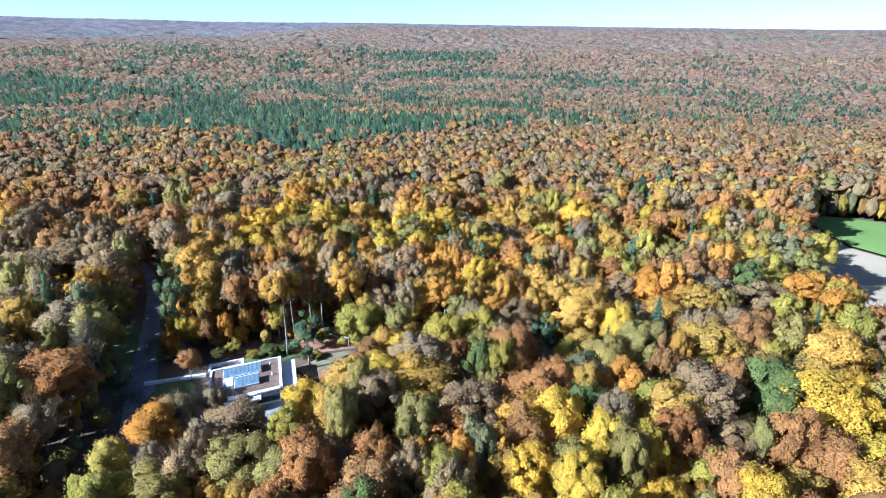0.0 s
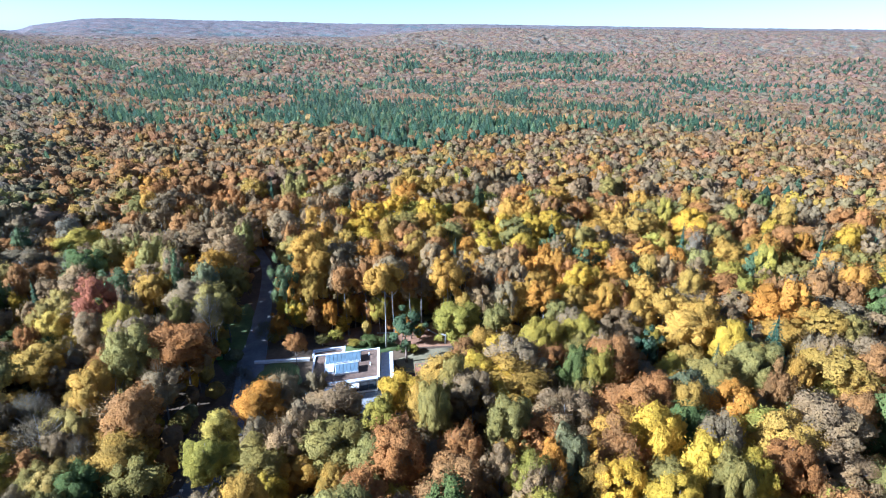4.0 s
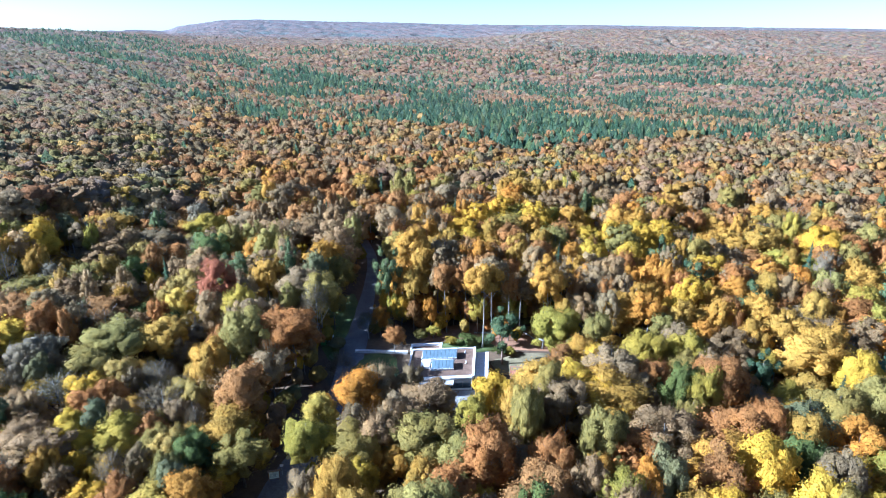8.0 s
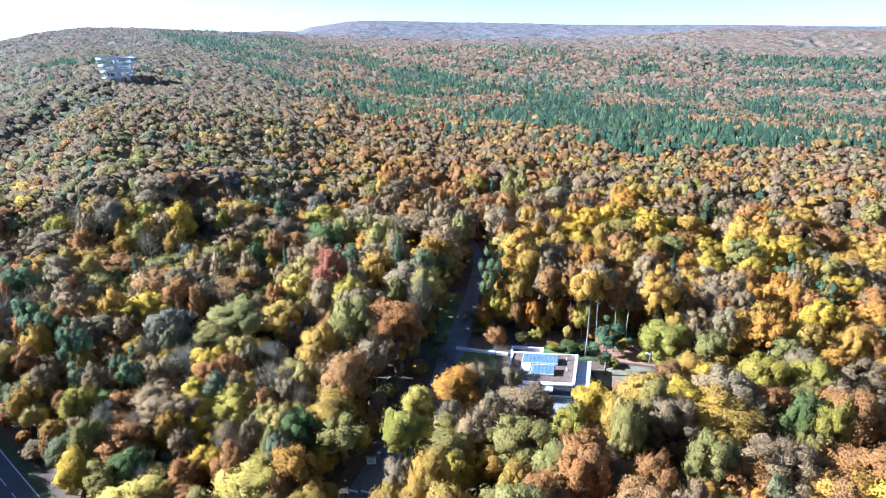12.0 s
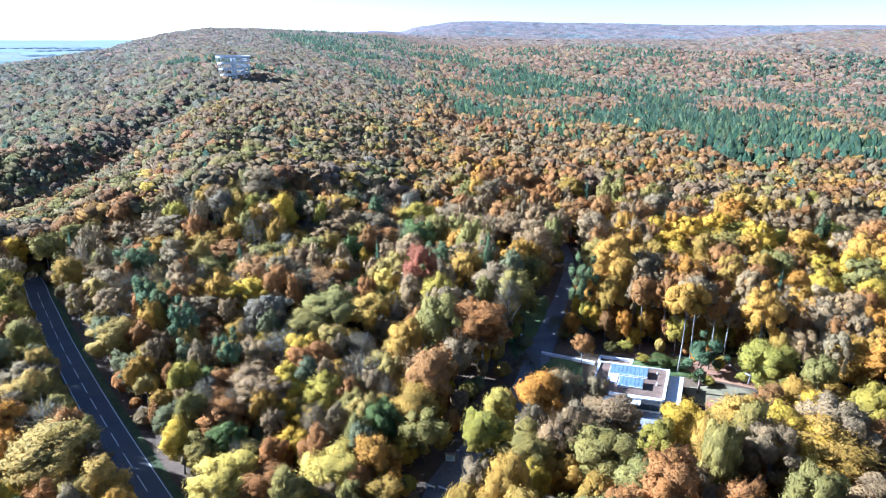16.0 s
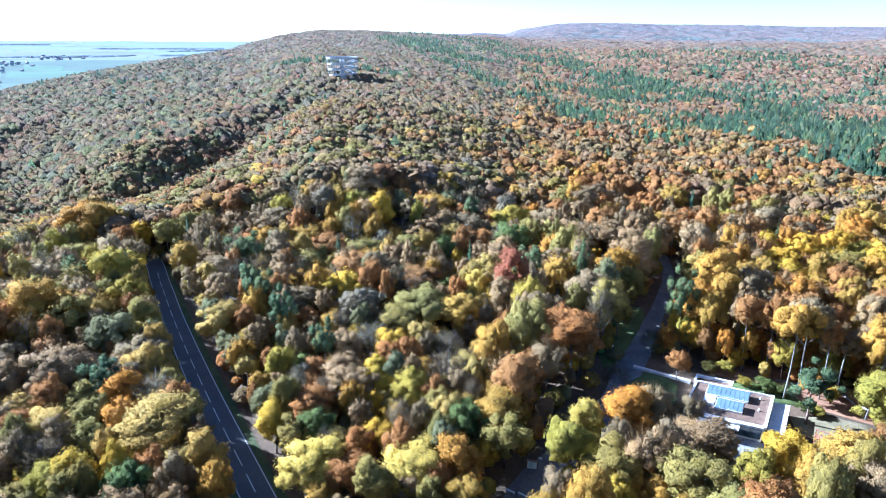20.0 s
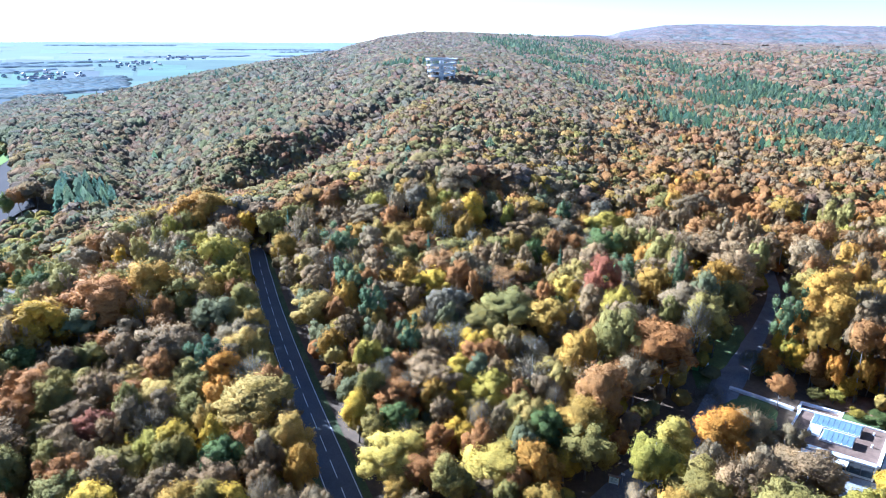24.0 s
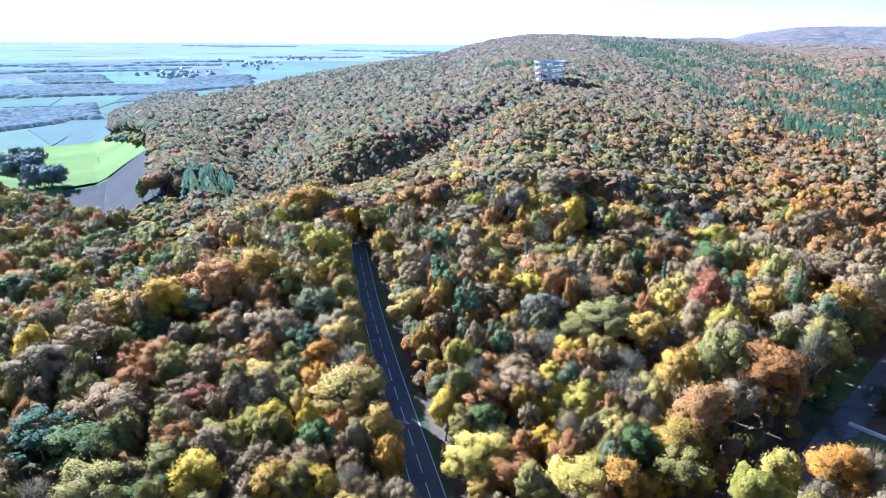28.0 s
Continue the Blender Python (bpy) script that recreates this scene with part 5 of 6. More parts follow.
def undergrowth(r0, r1, a0, a1, space, seed, tall, name, label, protos):
    g = np.random.default_rng(seed)
    x, y = scattered(r0, r1, a0, a1, space, g, -1.1)
    n = len(x)
    names = np.array(["olive", "gold", "amber", "tan", "mauve", "honey", "sage", "rust", "lime"], dtype=object)
    rgb = np.array([HUES[h] for h in names[g.integers(0, 9, n)]]) * 0.75
    to_cloud(name, label, protos, x, y, tall * g.uniform(0.5, 1.3, n), 2.6 * g.uniform(0.6, 1.25, n), g.integers(0, 5, n), rgb, CANOPY, g)


undergrowth(66, 150, -42, 112, 6.3, 61, 6.5, "undergrowth", "young trees and bushes filling the forest floor", BUSH)
undergrowth(150, 290, -42, 112, 6.6, 63, 5.5, "undergrowth", "young trees and bushes filling the forest floor", BUSH)
undergrowth(334, 374, -47, -29, 4.4, 62, 13.0, "field_edge_bushes", "bushes and young trees along the edge of the field", BUSH)
for a, d, h, w, hue in ((-31.0, 352, 20, 7, "tan"), (-32.4, 356, 19, 6, "mauve"), (-33.8, 354, 18, 6, "olive"), (-35.2, 360, 21, 6, "tan"), (-36.4, 358, 20, 6, "mauve"), (-37.6, 362, 20, 6, "amber"), (-38.8, 362, 20, 6, "olive"), (-40.2, 364, 21, 6, "rust")):
    tree("oak", -d * math.sin(radians(a)), d * math.cos(radians(a)), h, w, hue, 1)
for x, y, h, w, hue in ((-47, 150, 3.2, 3.0, "green"), (-43.5, 151.5, 2.6, 2.4, "green"), (-51, 148.5, 2.4, 2.0, "lime"), (-36.5, 147.5, 3.0, 2.2, "green"), (-34, 148.6, 2.4, 2.0, "lime"),
                        (-57, 150, 4.5, 2.4, "lime"), (-60, 147, 4.0, 2.2, "olive"), (-56, 154, 7.5, 2.4, "gold"), (-38, 152.5, 8.5, 2.6, "orange"), (-63, 156, 8, 2.8, "amber")):
    ob = tree("maple", x, y, h, w, hue, 1)
    ob.name = "shrub"
    tagged(ob, WORDS[hue] + " bushy shrub behind the pavilion", "shrub", "shrubs behind the pavilion")


# ---- roads ----
road = tagged(new("road", strip_mesh("road", main_line, -3.25, 3.25, 0.12, ASPHALT)), "dark asphalt country road with white lines", "road", kind="structure")
tagged(new("pavement", strip_mesh("pavement", side_line, [-w / 2 for w in side_wide], [w / 2 for w in side_wide], 0.10, GRAVEL)),
       "grey gravelled side road past the pavilion", "track", kind="structure")
VERGE = plain("verge_grass", (0.035, 0.055, 0.014), (0.085, 0.10, 0.03), 0.2, 0.95, 0.5, 0.1, fine=11.0)
for side in (1, -1):
    inner, outer = 3.25 * side, 4.9 * side
    tagged(new("grass_verge", strip_mesh("grass_verge", main_line, min(inner, outer), max(inner, outer), 0.06, VERGE)),
           "dark green grass verge beside the road", "verge", kind="structure")


def along(line, start, length):
    """Stretches of a line by distance, for painted dashes."""
    out, run = [], 0.0
    for a, b in zip(line[:-1], line[1:]):
        n = (b - a).length
        if start <= run + n and run <= start + length:
            t0, t1 = max(0.0, (start - run) / n), min(1.0, (start + length - run) / n)
            if not out:
                out.append(a.lerp(b, t0))
            out.append(a.lerp(b, t1))
        run += n
    return out


full = sum((b - a).length for a, b in zip(main_line[:-1], main_line[1:]))
for o in (-2.95, 2.95):
    part("edge_line", strip_mesh("edge_line", main_line, o - 0.08, o + 0.08, 0.128, PAINT), None, road, "white painted edge line")
s = 3.0
while s < full - 240:
    part("lane_dash", strip_mesh("lane_dash", along(main_line, s, 6.0), -0.08, 0.08, 0.128, PAINT), None, road, "white painted dash")
    s += 9.0

def polar(a, d):
    return -d * math.sin(radians(a)), d * math.cos(radians(a))


# ---- fields on the low land and the plain ----
def field(corners, colour, level, label, lift=0.6):
    """A field draped on the land between four corners of the plan."""
    n = 10
    c = [Vector(p) for p in corners]
    v, f = [], []
    for i in range(n + 1):
        for k in range(n + 1):
            p = c[0].lerp(c[1], i / n).lerp(c[3].lerp(c[2], i / n), k / n)
            v.append((p.x, p.y, ground_z(p.x, p.y) + lift))
    for i in range(n):
        for k in range(n):
            a = i * (n + 1) + k
            f.append((a, a + n + 1, a + n + 2, a + 1))
    ob = new("field", mesh_of("field", v, f, FARM[level], False))
    bm = bmesh.new()
    bm.from_mesh(ob.data)
    bmesh.ops.recalc_face_normals(bm, faces=bm.faces[:])
    bm.to_mesh(ob.data)
    bm.free()
    ob.color = (*colour, 1)
    return tagged(ob, label, "field", "fields of the plain", kind="structure")


BROWN, YOUNG, DULL = (0.085, 0.078, 0.076), (0.150, 0.190, 0.070), (0.080, 0.105, 0.075)
field([(-400, -90), (-408, -16), (-533, -31), (-484, -88)], BROWN, 0, "bare ploughed brown field below the wood", 1.25)
field([(-393, -52), (-408, -16), (-416, -90), (-394, -66)], BROWN, 0, "bare ploughed brown field corner", 1.19)
field([(-500, -88), (-533, -31), (-760, -66), (-740, -128)], YOUNG, 0, "bright green young crop field", 1.31)
field([(-440, -150), (-482, -84), (-742, -127), (-720, -195)], YOUNG, 0, "bright green young crop field beyond the trees", 1.25)
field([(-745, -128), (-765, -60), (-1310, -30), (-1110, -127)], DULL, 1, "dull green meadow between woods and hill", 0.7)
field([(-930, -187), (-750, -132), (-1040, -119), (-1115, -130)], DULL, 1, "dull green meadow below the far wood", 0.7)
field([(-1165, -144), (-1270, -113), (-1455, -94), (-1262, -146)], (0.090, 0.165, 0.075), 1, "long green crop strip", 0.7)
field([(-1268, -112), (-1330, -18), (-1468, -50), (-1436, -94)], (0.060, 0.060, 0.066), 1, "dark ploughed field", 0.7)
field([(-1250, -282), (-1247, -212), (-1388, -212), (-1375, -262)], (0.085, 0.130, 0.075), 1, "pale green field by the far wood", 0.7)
PADDOCK = [(polar(a0, r0), polar(a1, r1)) for a0, r0, a1, r1 in ((-31.8, 312, -31.6, 340), (-34, 210, -36, 345), (-38, 178, -40, 350), (-47, 165, -47, 360))]
for (n0, f0), (n1, f1) in zip(PADDOCK[:-1], PADDOCK[1:]):
    m0, m1 = Vector(n0).lerp(Vector(f0), 0.66), Vector(n1).lerp(Vector(f1), 0.66)
    field([n0, n1, m1, m0], (0.33, 0.27, 0.185), 0, "pale bare field at the forest edge", 0.3)
    field([m0, m1, f1, f0], (0.15, 0.22, 0.06), 0, "green grass strip at the forest edge", 1.31)

dice = random.Random(12)
SOILS = [((0.135, 0.188, 0.112), "pale green field on the plain"), ((0.210, 0.203, 0.150), "straw-coloured stubble field"), ((0.098, 0.093, 0.090), "brown ploughed field"),
         ((0.120, 0.210, 0.083), "green crop field on the plain"), ((0.165, 0.165, 0.135), "fallow field on the hazy plain")]
r = 1480.0
while r < 4500:
    deep = r * 0.07 + dice.uniform(0, 110)
    a = 58.0
    while a < 128:
        span = dice.uniform(2.0, 8.5)
        crest = float(np.interp(a, [57, 63, 67, 75, 85, 93], [1900, 1650, 1350, 1150, 1000, 950]))
        if r > crest and dice.random() < 0.72:
            colour, words = SOILS[dice.randrange(5)]
            skew = dice.uniform(-0.04, 0.04) * r
            ring = [(a + 0.15, r), (a + span - 0.15, r + skew * 0.5), (a + span - 0.3, r + deep * 0.94 + skew), (a, r + deep * 0.94)]
            # farther fields take the hazier farmland colours
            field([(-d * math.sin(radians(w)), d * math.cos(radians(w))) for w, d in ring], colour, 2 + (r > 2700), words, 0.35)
        a += span
    r += deep


# tall trees between the green fields
clump = random.Random(17)
for cx, cy, rx, ry, n, tall in ((-588, -128, 24, 15, 15, 21.0), (-509, -99, 9, 12, 9, 22.0), (-497, -112, 14, 5, 5, 9.0)):
    for i in range(n):
        w, d = 2.4 * i, math.sqrt((i + 0.5) / n)
        ob = tree(clump.choice(["oak", "hornbeam", "maple"]), cx + rx * d * math.cos(w), cy + ry * d * math.sin(w), tall * clump.uniform(0.75, 1.1), tall * clump.uniform(0.24, 0.34), "smoke", 1)
        ob.location.z -= 0.17 * tall
        ob.name = "field_tree"
        tagged(ob, "dull grey-green tree standing between the green fields", "tree", "trees between the fields")


def filled(corners, space, g):
    """Jittered places inside four corners of the plan, with a ragged rim."""
    c = np.array(corners, float)
    wide = max(np.linalg.norm(c[1] - c[0]), np.linalg.norm(c[2] - c[3]))
    deep = max(np.linalg.norm(c[3] - c[0]), np.linalg.norm(c[2] - c[1]))
    u, v = np.meshgrid(np.linspace(0, 1, max(3, int(wide / space))), np.linspace(0, 1, max(3, int(deep / space))), indexing="ij")
    u = (u + g.normal(size=u.shape) * 0.6 * space / wide).ravel()[:, None]
    v = (v + g.normal(size=v.shape) * 0.6 * space / deep).ravel()[:, None]
    return (c[0] * (1 - u) + c[1] * u) * (1 - v) + (c[3] * (1 - u) + c[2] * u) * v


def far_wood(name, label, quads, space, tall, wide, mat, seed, hues):
    """A wood or hedge on the low land, joined."""
    g = np.random.default_rng(seed)
    p = np.concatenate([filled(q, space, g) for q in quads])
    n = len(p)
    rgb = np.array([HUES[hues[int(i)]] for i in g.integers(0, len(hues), n)])
    to_cloud(name, label, BUSH if wide < 4 else LOW, p[:, 0], p[:, 1], tall * (g.uniform(0.7, 1.2, n) if wide < 4 else g.uniform(0.85, 1.1, n)), wide * g.uniform(0.9, 1.4, n), g.integers(0, 5, n), rgb, mat, g)


far_wood("scrub", "grey-green bushes below the wood edge", [[(-396, -48), (-384, -4), (-318, -2), (-330, -34)]], 3.8, 6.0, 2.6, CANOPY, 52, ("sage", "olive", "mauve", "sage"))
far_wood("field_edge_hedge", "bushes along the edge of the hill wood", [[(-735, -76), (-655, -54), (-652, -48), (-733, -68)], [(-655, -54), (-560, -33), (-558, -28), (-652, -48)]], 5.0, 8.0, 3.4, CANOPY, 55, ("smoke", "olive", "sage"))
far_wood("plain_wood", "hazy blue-green wood beyond the meadow", [[(-943, -230), (-1005, -168), (-1228, -153), (-1145, -290)], [(-1044, -155), (-1047, -128), (-1235, -149), (-1214, -174)]], 7.0, 6.0, 9.5, PLAIN_WOODS[0], 53, ("smoke", "mauve", "olive"))
far_wood("plain_wood_belt", "long haze-blue belt of woods across the plain", [[(-1441, -330), (-1450, -32), (-1640, -34), (-1720, -370)], [(-1478, -30), (-1560, 140), (-1980, 180), (-1860, -9)],
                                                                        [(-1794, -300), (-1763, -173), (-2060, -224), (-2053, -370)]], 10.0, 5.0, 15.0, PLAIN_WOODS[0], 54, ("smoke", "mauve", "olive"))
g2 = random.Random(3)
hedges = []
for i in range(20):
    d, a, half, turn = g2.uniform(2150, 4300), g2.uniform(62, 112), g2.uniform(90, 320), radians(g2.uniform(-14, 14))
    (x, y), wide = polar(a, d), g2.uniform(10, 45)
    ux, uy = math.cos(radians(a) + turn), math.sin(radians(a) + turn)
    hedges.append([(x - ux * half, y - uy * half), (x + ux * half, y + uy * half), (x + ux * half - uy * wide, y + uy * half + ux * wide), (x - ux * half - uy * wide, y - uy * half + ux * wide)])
far_wood("remote_woods", "pale haze-blue woods far out on the plain", hedges, 18.0, 5.0, 24.0, PLAIN_WOODS[1], 56, ("smoke", "sage"))

# villages on the plain, haze put into the wall and roof colours
WALL = plain("village_walls", (0.42, 0.44, 0.46), (0.55, 0.56, 0.57), 0.05, 0.8, 0.1, 0.02)
TILES = plain("village_roofs", (0.26, 0.22, 0.22), (0.34, 0.28, 0.27), 0.08, 0.8, 0.2, 0.05)
v_wall, f_wall, v_roof, f_roof = [], [], [], []
for va, vd, n in ((89.8, 2030, 46), (84, 2500, 24), (80, 2900, 18)):
    for i in range(n):
        x, y = polar(va + g2.gauss(0, 1.4), vd + g2.gauss(0, 110))
        z, w, l, h = ground_z(x, y) + 0.8, g2.uniform(3, 4.5), g2.uniform(3.5, 6.5), g2.uniform(3, 5)
        k, t = len(v_wall), g2.uniform(0, 3.1)
        c, s = math.cos(t), math.sin(t)
        box = [(px * c - py * s + x, px * s + py * c + y) for px, py in ((-l, -w), (l, -w), (l, w), (-l, w))]
        v_wall += [(px, py, z) for px, py in box] + [(px, py, z + h) for px, py in box]
        f_wall += [(k + a, k + (a + 1) % 4, k + 4 + (a + 1) % 4, k + 4 + a) for a in range(4)]
        k = len(v_roof)
        ridge = [(px * c + x, px * s + y, z + h + w * 0.9) for px in (-l, l)]
        v_roof += [(px, py, z + h) for px, py in box] + ridge
        f_roof += [(k, k + 1, k + 5, k + 4), (k + 2, k + 3, k + 4, k + 5), (k + 1, k + 2, k + 5), (k + 3, k, k + 4)]
village = thing("village", "distant village houses with haze-greyed red roofs on the plain", "village", kind="stuff")
part("walls", mesh_of("walls", v_wall, f_wall, WALL), None, village)
part("roofs", mesh_of("roofs", v_roof, f_roof, TILES), None, village)


# ---- the pavilion ----
CONCRETE = plain("light_concrete", (0.50, 0.50, 0.49), (0.66, 0.66, 0.64), 0.5, 0.75, 0.15, 0.01)
WHITE = plain("white_render", (0.70, 0.71, 0.72), (0.82, 0.82, 0.81), 0.6, 0.65, 0.1, 0.01)
METAL_ROOF = plain("white_sheet_metal", (0.66, 0.69, 0.72), (0.78, 0.80, 0.82), 0.3, 0.45, 0.05, 0.005, metal=0.2)
ROOF_GRAVEL = plain("roof_gravel", (0.10, 0.060, 0.038), (0.19, 0.12, 0.08), 0.5, 0.95, 0.5, 0.04, fine=14.0)
TIMBER = plain("weathered_timber", (0.17, 0.11, 0.07), (0.30, 0.21, 0.14), 0.8, 0.8, 0.3, 0.01)
DARK_FRAME = plain("dark_window_frame", (0.05, 0.052, 0.055), (0.08, 0.08, 0.082), 2.0, 0.5, 0.05, 0.002)
GREY_STONE = plain("grey_paving", (0.20, 0.20, 0.205), (0.32, 0.32, 0.32), 0.4, 0.85, 0.25, 0.01, fine=12.0)


def glass(name, colour, rough):
    m, t, b, l = material(name)
    n = noise_node(t, 0.7, 4.0)
    tone = ramp_node(t, n.outputs["Fac"], [(0.35, tuple(c * 0.72 for c in colour)), (0.65, colour)])
    l.new(tone.outputs["Color"], b.inputs["Base Color"])
    b.inputs["Roughness"].default_value = rough
    b.inputs["Specular IOR Level"].default_value = 0.9
    b.inputs["Coat Weight"].default_value = 0.6
    b.inputs["Coat Roughness"].default_value = 0.06
    return m


# the pale blue of reflected sky is put into the skylight glass colour
SKYLIGHT_GLASS = glass("skylight_glass", (0.15, 0.21, 0.25), 0.28)
WINDOW_GLASS = glass("window_glass", (0.045, 0.06, 0.07), 0.05)

def slanted(bm):
    """The pavilion's plan is a parallelogram, its depth sheared along its length to fit the roof corners in the
    camera's view.
    """
    for v in bm.verts:
        v.co.x += 0.18 * v.co.y
    return bm


def hblock(*args):
    return slanted(block(*args))


house = thing("pavilion", "low flat-roofed visitor pavilion with white parapets", "building",
              pose(HOUSE.x, HOUSE.y, ground_z(HOUSE.x, HOUSE.y), 0, 0, HOUSE_TURN))
part("wall", hblock(-8.3, 8.2, 6.7, 7.0, 0, 3.7, 0.02), WHITE, house)
part("wall", hblock(-8.3, -8.0, -6.7, 6.7, 0, 3.7, 0.02), WHITE, house)
part("wall", hblock(7.9, 8.2, -6.7, 6.7, 0, 3.7, 0.02), WHITE, house)
part("front_sill", hblock(-8.0, 7.9, -6.7, -6.45, 0, 0.5, 0.02), CONCRETE, house)
for i in range(8):
    x0 = -8.0 + i * 1.98
    w = part("window", hblock(x0 + 0.06, x0 + 1.92, -6.62, -6.56, 0.55, 3.3), WINDOW_GLASS, house, "dark floor-to-ceiling window pane")
    part("mullion", hblock(x0 - 0.06, x0 + 0.06, -6.7, -6.5, 0.5, 3.4, 0.01), DARK_FRAME, house)
part("lintel", hblock(-8.0, 7.9, -6.7, -6.45, 3.4, 3.7, 0.02), CONCRETE, house)
part("roof_slab", hblock(-8.6, 8.5, -7.6, 7.2, 3.7, 4.0, 0.03), CONCRETE, house)
part("roof_gravel", hblock(-8.2, 8.1, -6.2, 6.9, 4.0, 4.09), ROOF_GRAVEL, house, "brown gravel roof covering")
part("parapet", hblock(8.1, 8.75, -7.6, 7.2, 4.0, 4.55, 0.03), WHITE, house, "broad white parapet")
part("parapet", hblock(-8.6, -8.2, -7.6, 7.2, 4.0, 4.4, 0.03), WHITE, house)
part("parapet", hblock(-8.2, 8.1, 6.9, 7.2, 4.0, 4.45, 0.03), WHITE, house)
part("front_canopy", hblock(-11.0, 3.6, -9.6, -7.62, 3.3, 3.55, 0.03), CONCRETE, house, "pale concrete canopy over the front")
part("front_canopy", hblock(2.4, 8.0, -7.6, -6.6, 4.0, 4.14, 0.03), CONCRETE, house)


def skylight(x0, x1, y0, y1, panes, parent):
    """A raised rooflight: a white kerb, and sloping glass in bays."""
    kerb = part("skylight", hblock(x0, x1, y0, y1, 4.09, 4.62, 0.03), WHITE, parent, "long white rooflight with glass tinted like reflected sky")
    n = panes
    step = (x1 - x0 - 0.3) / n
    for i in range(n):
        a = x0 + 0.15 + i * step
        bm = bmesh.new()
        lo, hi = 4.66, 5.35
        pts = [(a + 0.04, y0 + 0.1, lo), (a + step - 0.04, y0 + 0.1, lo), (a + step - 0.04, y1 - 0.25, hi), (a + 0.04, y1 - 0.25, hi)]
        top = [bm.verts.new(p) for p in pts]
        bot = [bm.verts.new((p[0], p[1], 4.62)) for p in pts]
        bm.faces.new(top)
        bm.faces.new(bot[::-1])
        for k in range(4):
            bm.faces.new((bot[k], bot[(k + 1) % 4], top[(k + 1) % 4], top[k]))
        bmesh.ops.recalc_face_normals(bm, faces=bm.faces[:])
        part("pane", slanted(bm), SKYLIGHT_GLASS, kerb)
        part("glazing_bar", hblock(a - 0.04, a + 0.04, y0 + 0.05, y1 - 0.2, 4.62, 4.70), WHITE, kerb)
    part("end_glass", hblock(x1, x1 + 0.06, y0 + 0.15, y1 - 0.15, 4.4, 5.3), WINDOW_GLASS, kerb, "dark glazed end")
    part("upstand", hblock(x0, x1, y1 - 0.2, y1, 4.62, 5.42, 0.02), WHITE, kerb)


skylight(-5.5, 3.8, 1.5, 5.1, 9, house)
skylight(-2.6, 3.3, -3.8, -0.4, 6, house)
part("roof_hatch", hblock(-5.3, -2.9, -2.6, 1.2, 4.09, 4.75, 0.05), WHITE, house, "white roof hatch")
for x, y in ((5.9, 4.6), (6.3, -0.6), (-6.2, -3.2)):
    vent = bmesh.new()
    bmesh.ops.create_cone(vent, cap_ends=True, segments=10, radius1=0.22, radius2=0.16, depth=0.7, matrix=Matrix.Translation((x + 0.18 * y, y, 4.42)))
    part("roof_vent", vent, METAL_ROOF, house)

annex = thing("entrance_annex", "small annex with raised white roof rim behind the pavilion", "building", house.matrix_basis.copy())
part("wall", hblock(-9.1, -8.8, 7.3, 10.2, 0, 3.6, 0.02), WHITE, annex)
part("wall", hblock(-8.8, -0.7, 9.9, 10.2, 0, 3.6, 0.02), WHITE, annex)
part("wall", hblock(-1.0, -0.7, 7.3, 9.9, 0, 3.6, 0.02), WHITE, annex)
part("roof_slab", hblock(-9.1, -0.7, 7.3, 10.2, 3.6, 3.8), ROOF_GRAVEL, annex)
for b in ((-9.2, -8.7, 7.3, 10.3), (-1.2, -0.6, 7.3, 10.3)):
    part("roof_rim", hblock(*b, 3.8, 4.5, 0.03), WHITE, annex)
part("roof_rim", hblock(-8.7, -1.2, 9.8, 10.3, 3.8, 4.5, 0.03), WHITE, annex)
part("roof_rim", hblock(-8.7, -1.2, 7.3, 7.7, 3.8, 4.3, 0.03), WHITE, annex)

shed = thing("side_shed", "narrow shed with a pale sheet metal roof", "shed", house.matrix_basis.copy())
part("wall", hblock(9.1, 12.0, -6.8, -6.6, 0, 3.0, 0.02), TIMBER, shed)
part("wall", hblock(11.8, 12.0, -6.6, 6.2, 0, 3.0, 0.02), TIMBER, shed)
part("wall", hblock(9.1, 11.8, 6.0, 6.2, 0, 3.0, 0.02), TIMBER, shed)
part("wall", hblock(9.1, 9.3, -6.6, 6.0, 0, 3.0, 0.02), WHITE, shed)
part("roof", hblock(8.9, 12.3, -7.0, 6.5, 3.0, 3.16, 0.02), METAL_ROOF, shed, "pale sheet metal roof")
for i in range(14):
    y = -6.8 + i * 1.0
    part("seam", hblock(8.9, 12.3, y - 0.02, y + 0.02, 3.16, 3.20), METAL_ROOF, shed)

terrace = thing("terrace", "grey paved terrace before the pavilion", "terrace", house.matrix_basis.copy(), kind="structure")
part("slab_bed", block(-10, 8.5, -15.5, -7.0, -0.4, 0.10), GREY_STONE, terrace)
slab = bpy.data.meshes.new("paving_slab")
bm = block(-0.72, 0.72, -0.72, 0.72, 0.0, 0.05, 0.015)
bm.to_mesh(slab)
bm.free()
slab.materials.append(GREY_STONE)
for i in range(12):
    for k in range(5):
        p = part("paving_slab", slab, None, terrace)
        p.location = (-9.2 + 1.5 * i, -14.7 + 1.5 * k, 0.10)
wall = thing("garden_wall", "low pale concrete wall beside the footpath", "wall", group="")
for i in range(5):
    a, b = Vector((-74.6, 134.4)).lerp(Vector((-60.6, 139.0)), i / 5), Vector((-74.6, 134.4)).lerp(Vector((-60.6, 139.0)), (i + 1) / 5)
    q = part("wall_block", block(0, (b - a).length - 0.03, -0.45, 0.45, -0.2, 0.75, 0.03), CONCRETE, wall)
    q.matrix_basis = pose(a.x, a.y, ground_z(a.x, a.y), 0, 0, math.degrees(math.atan2(b.y - a.y, b.x - a.x)))
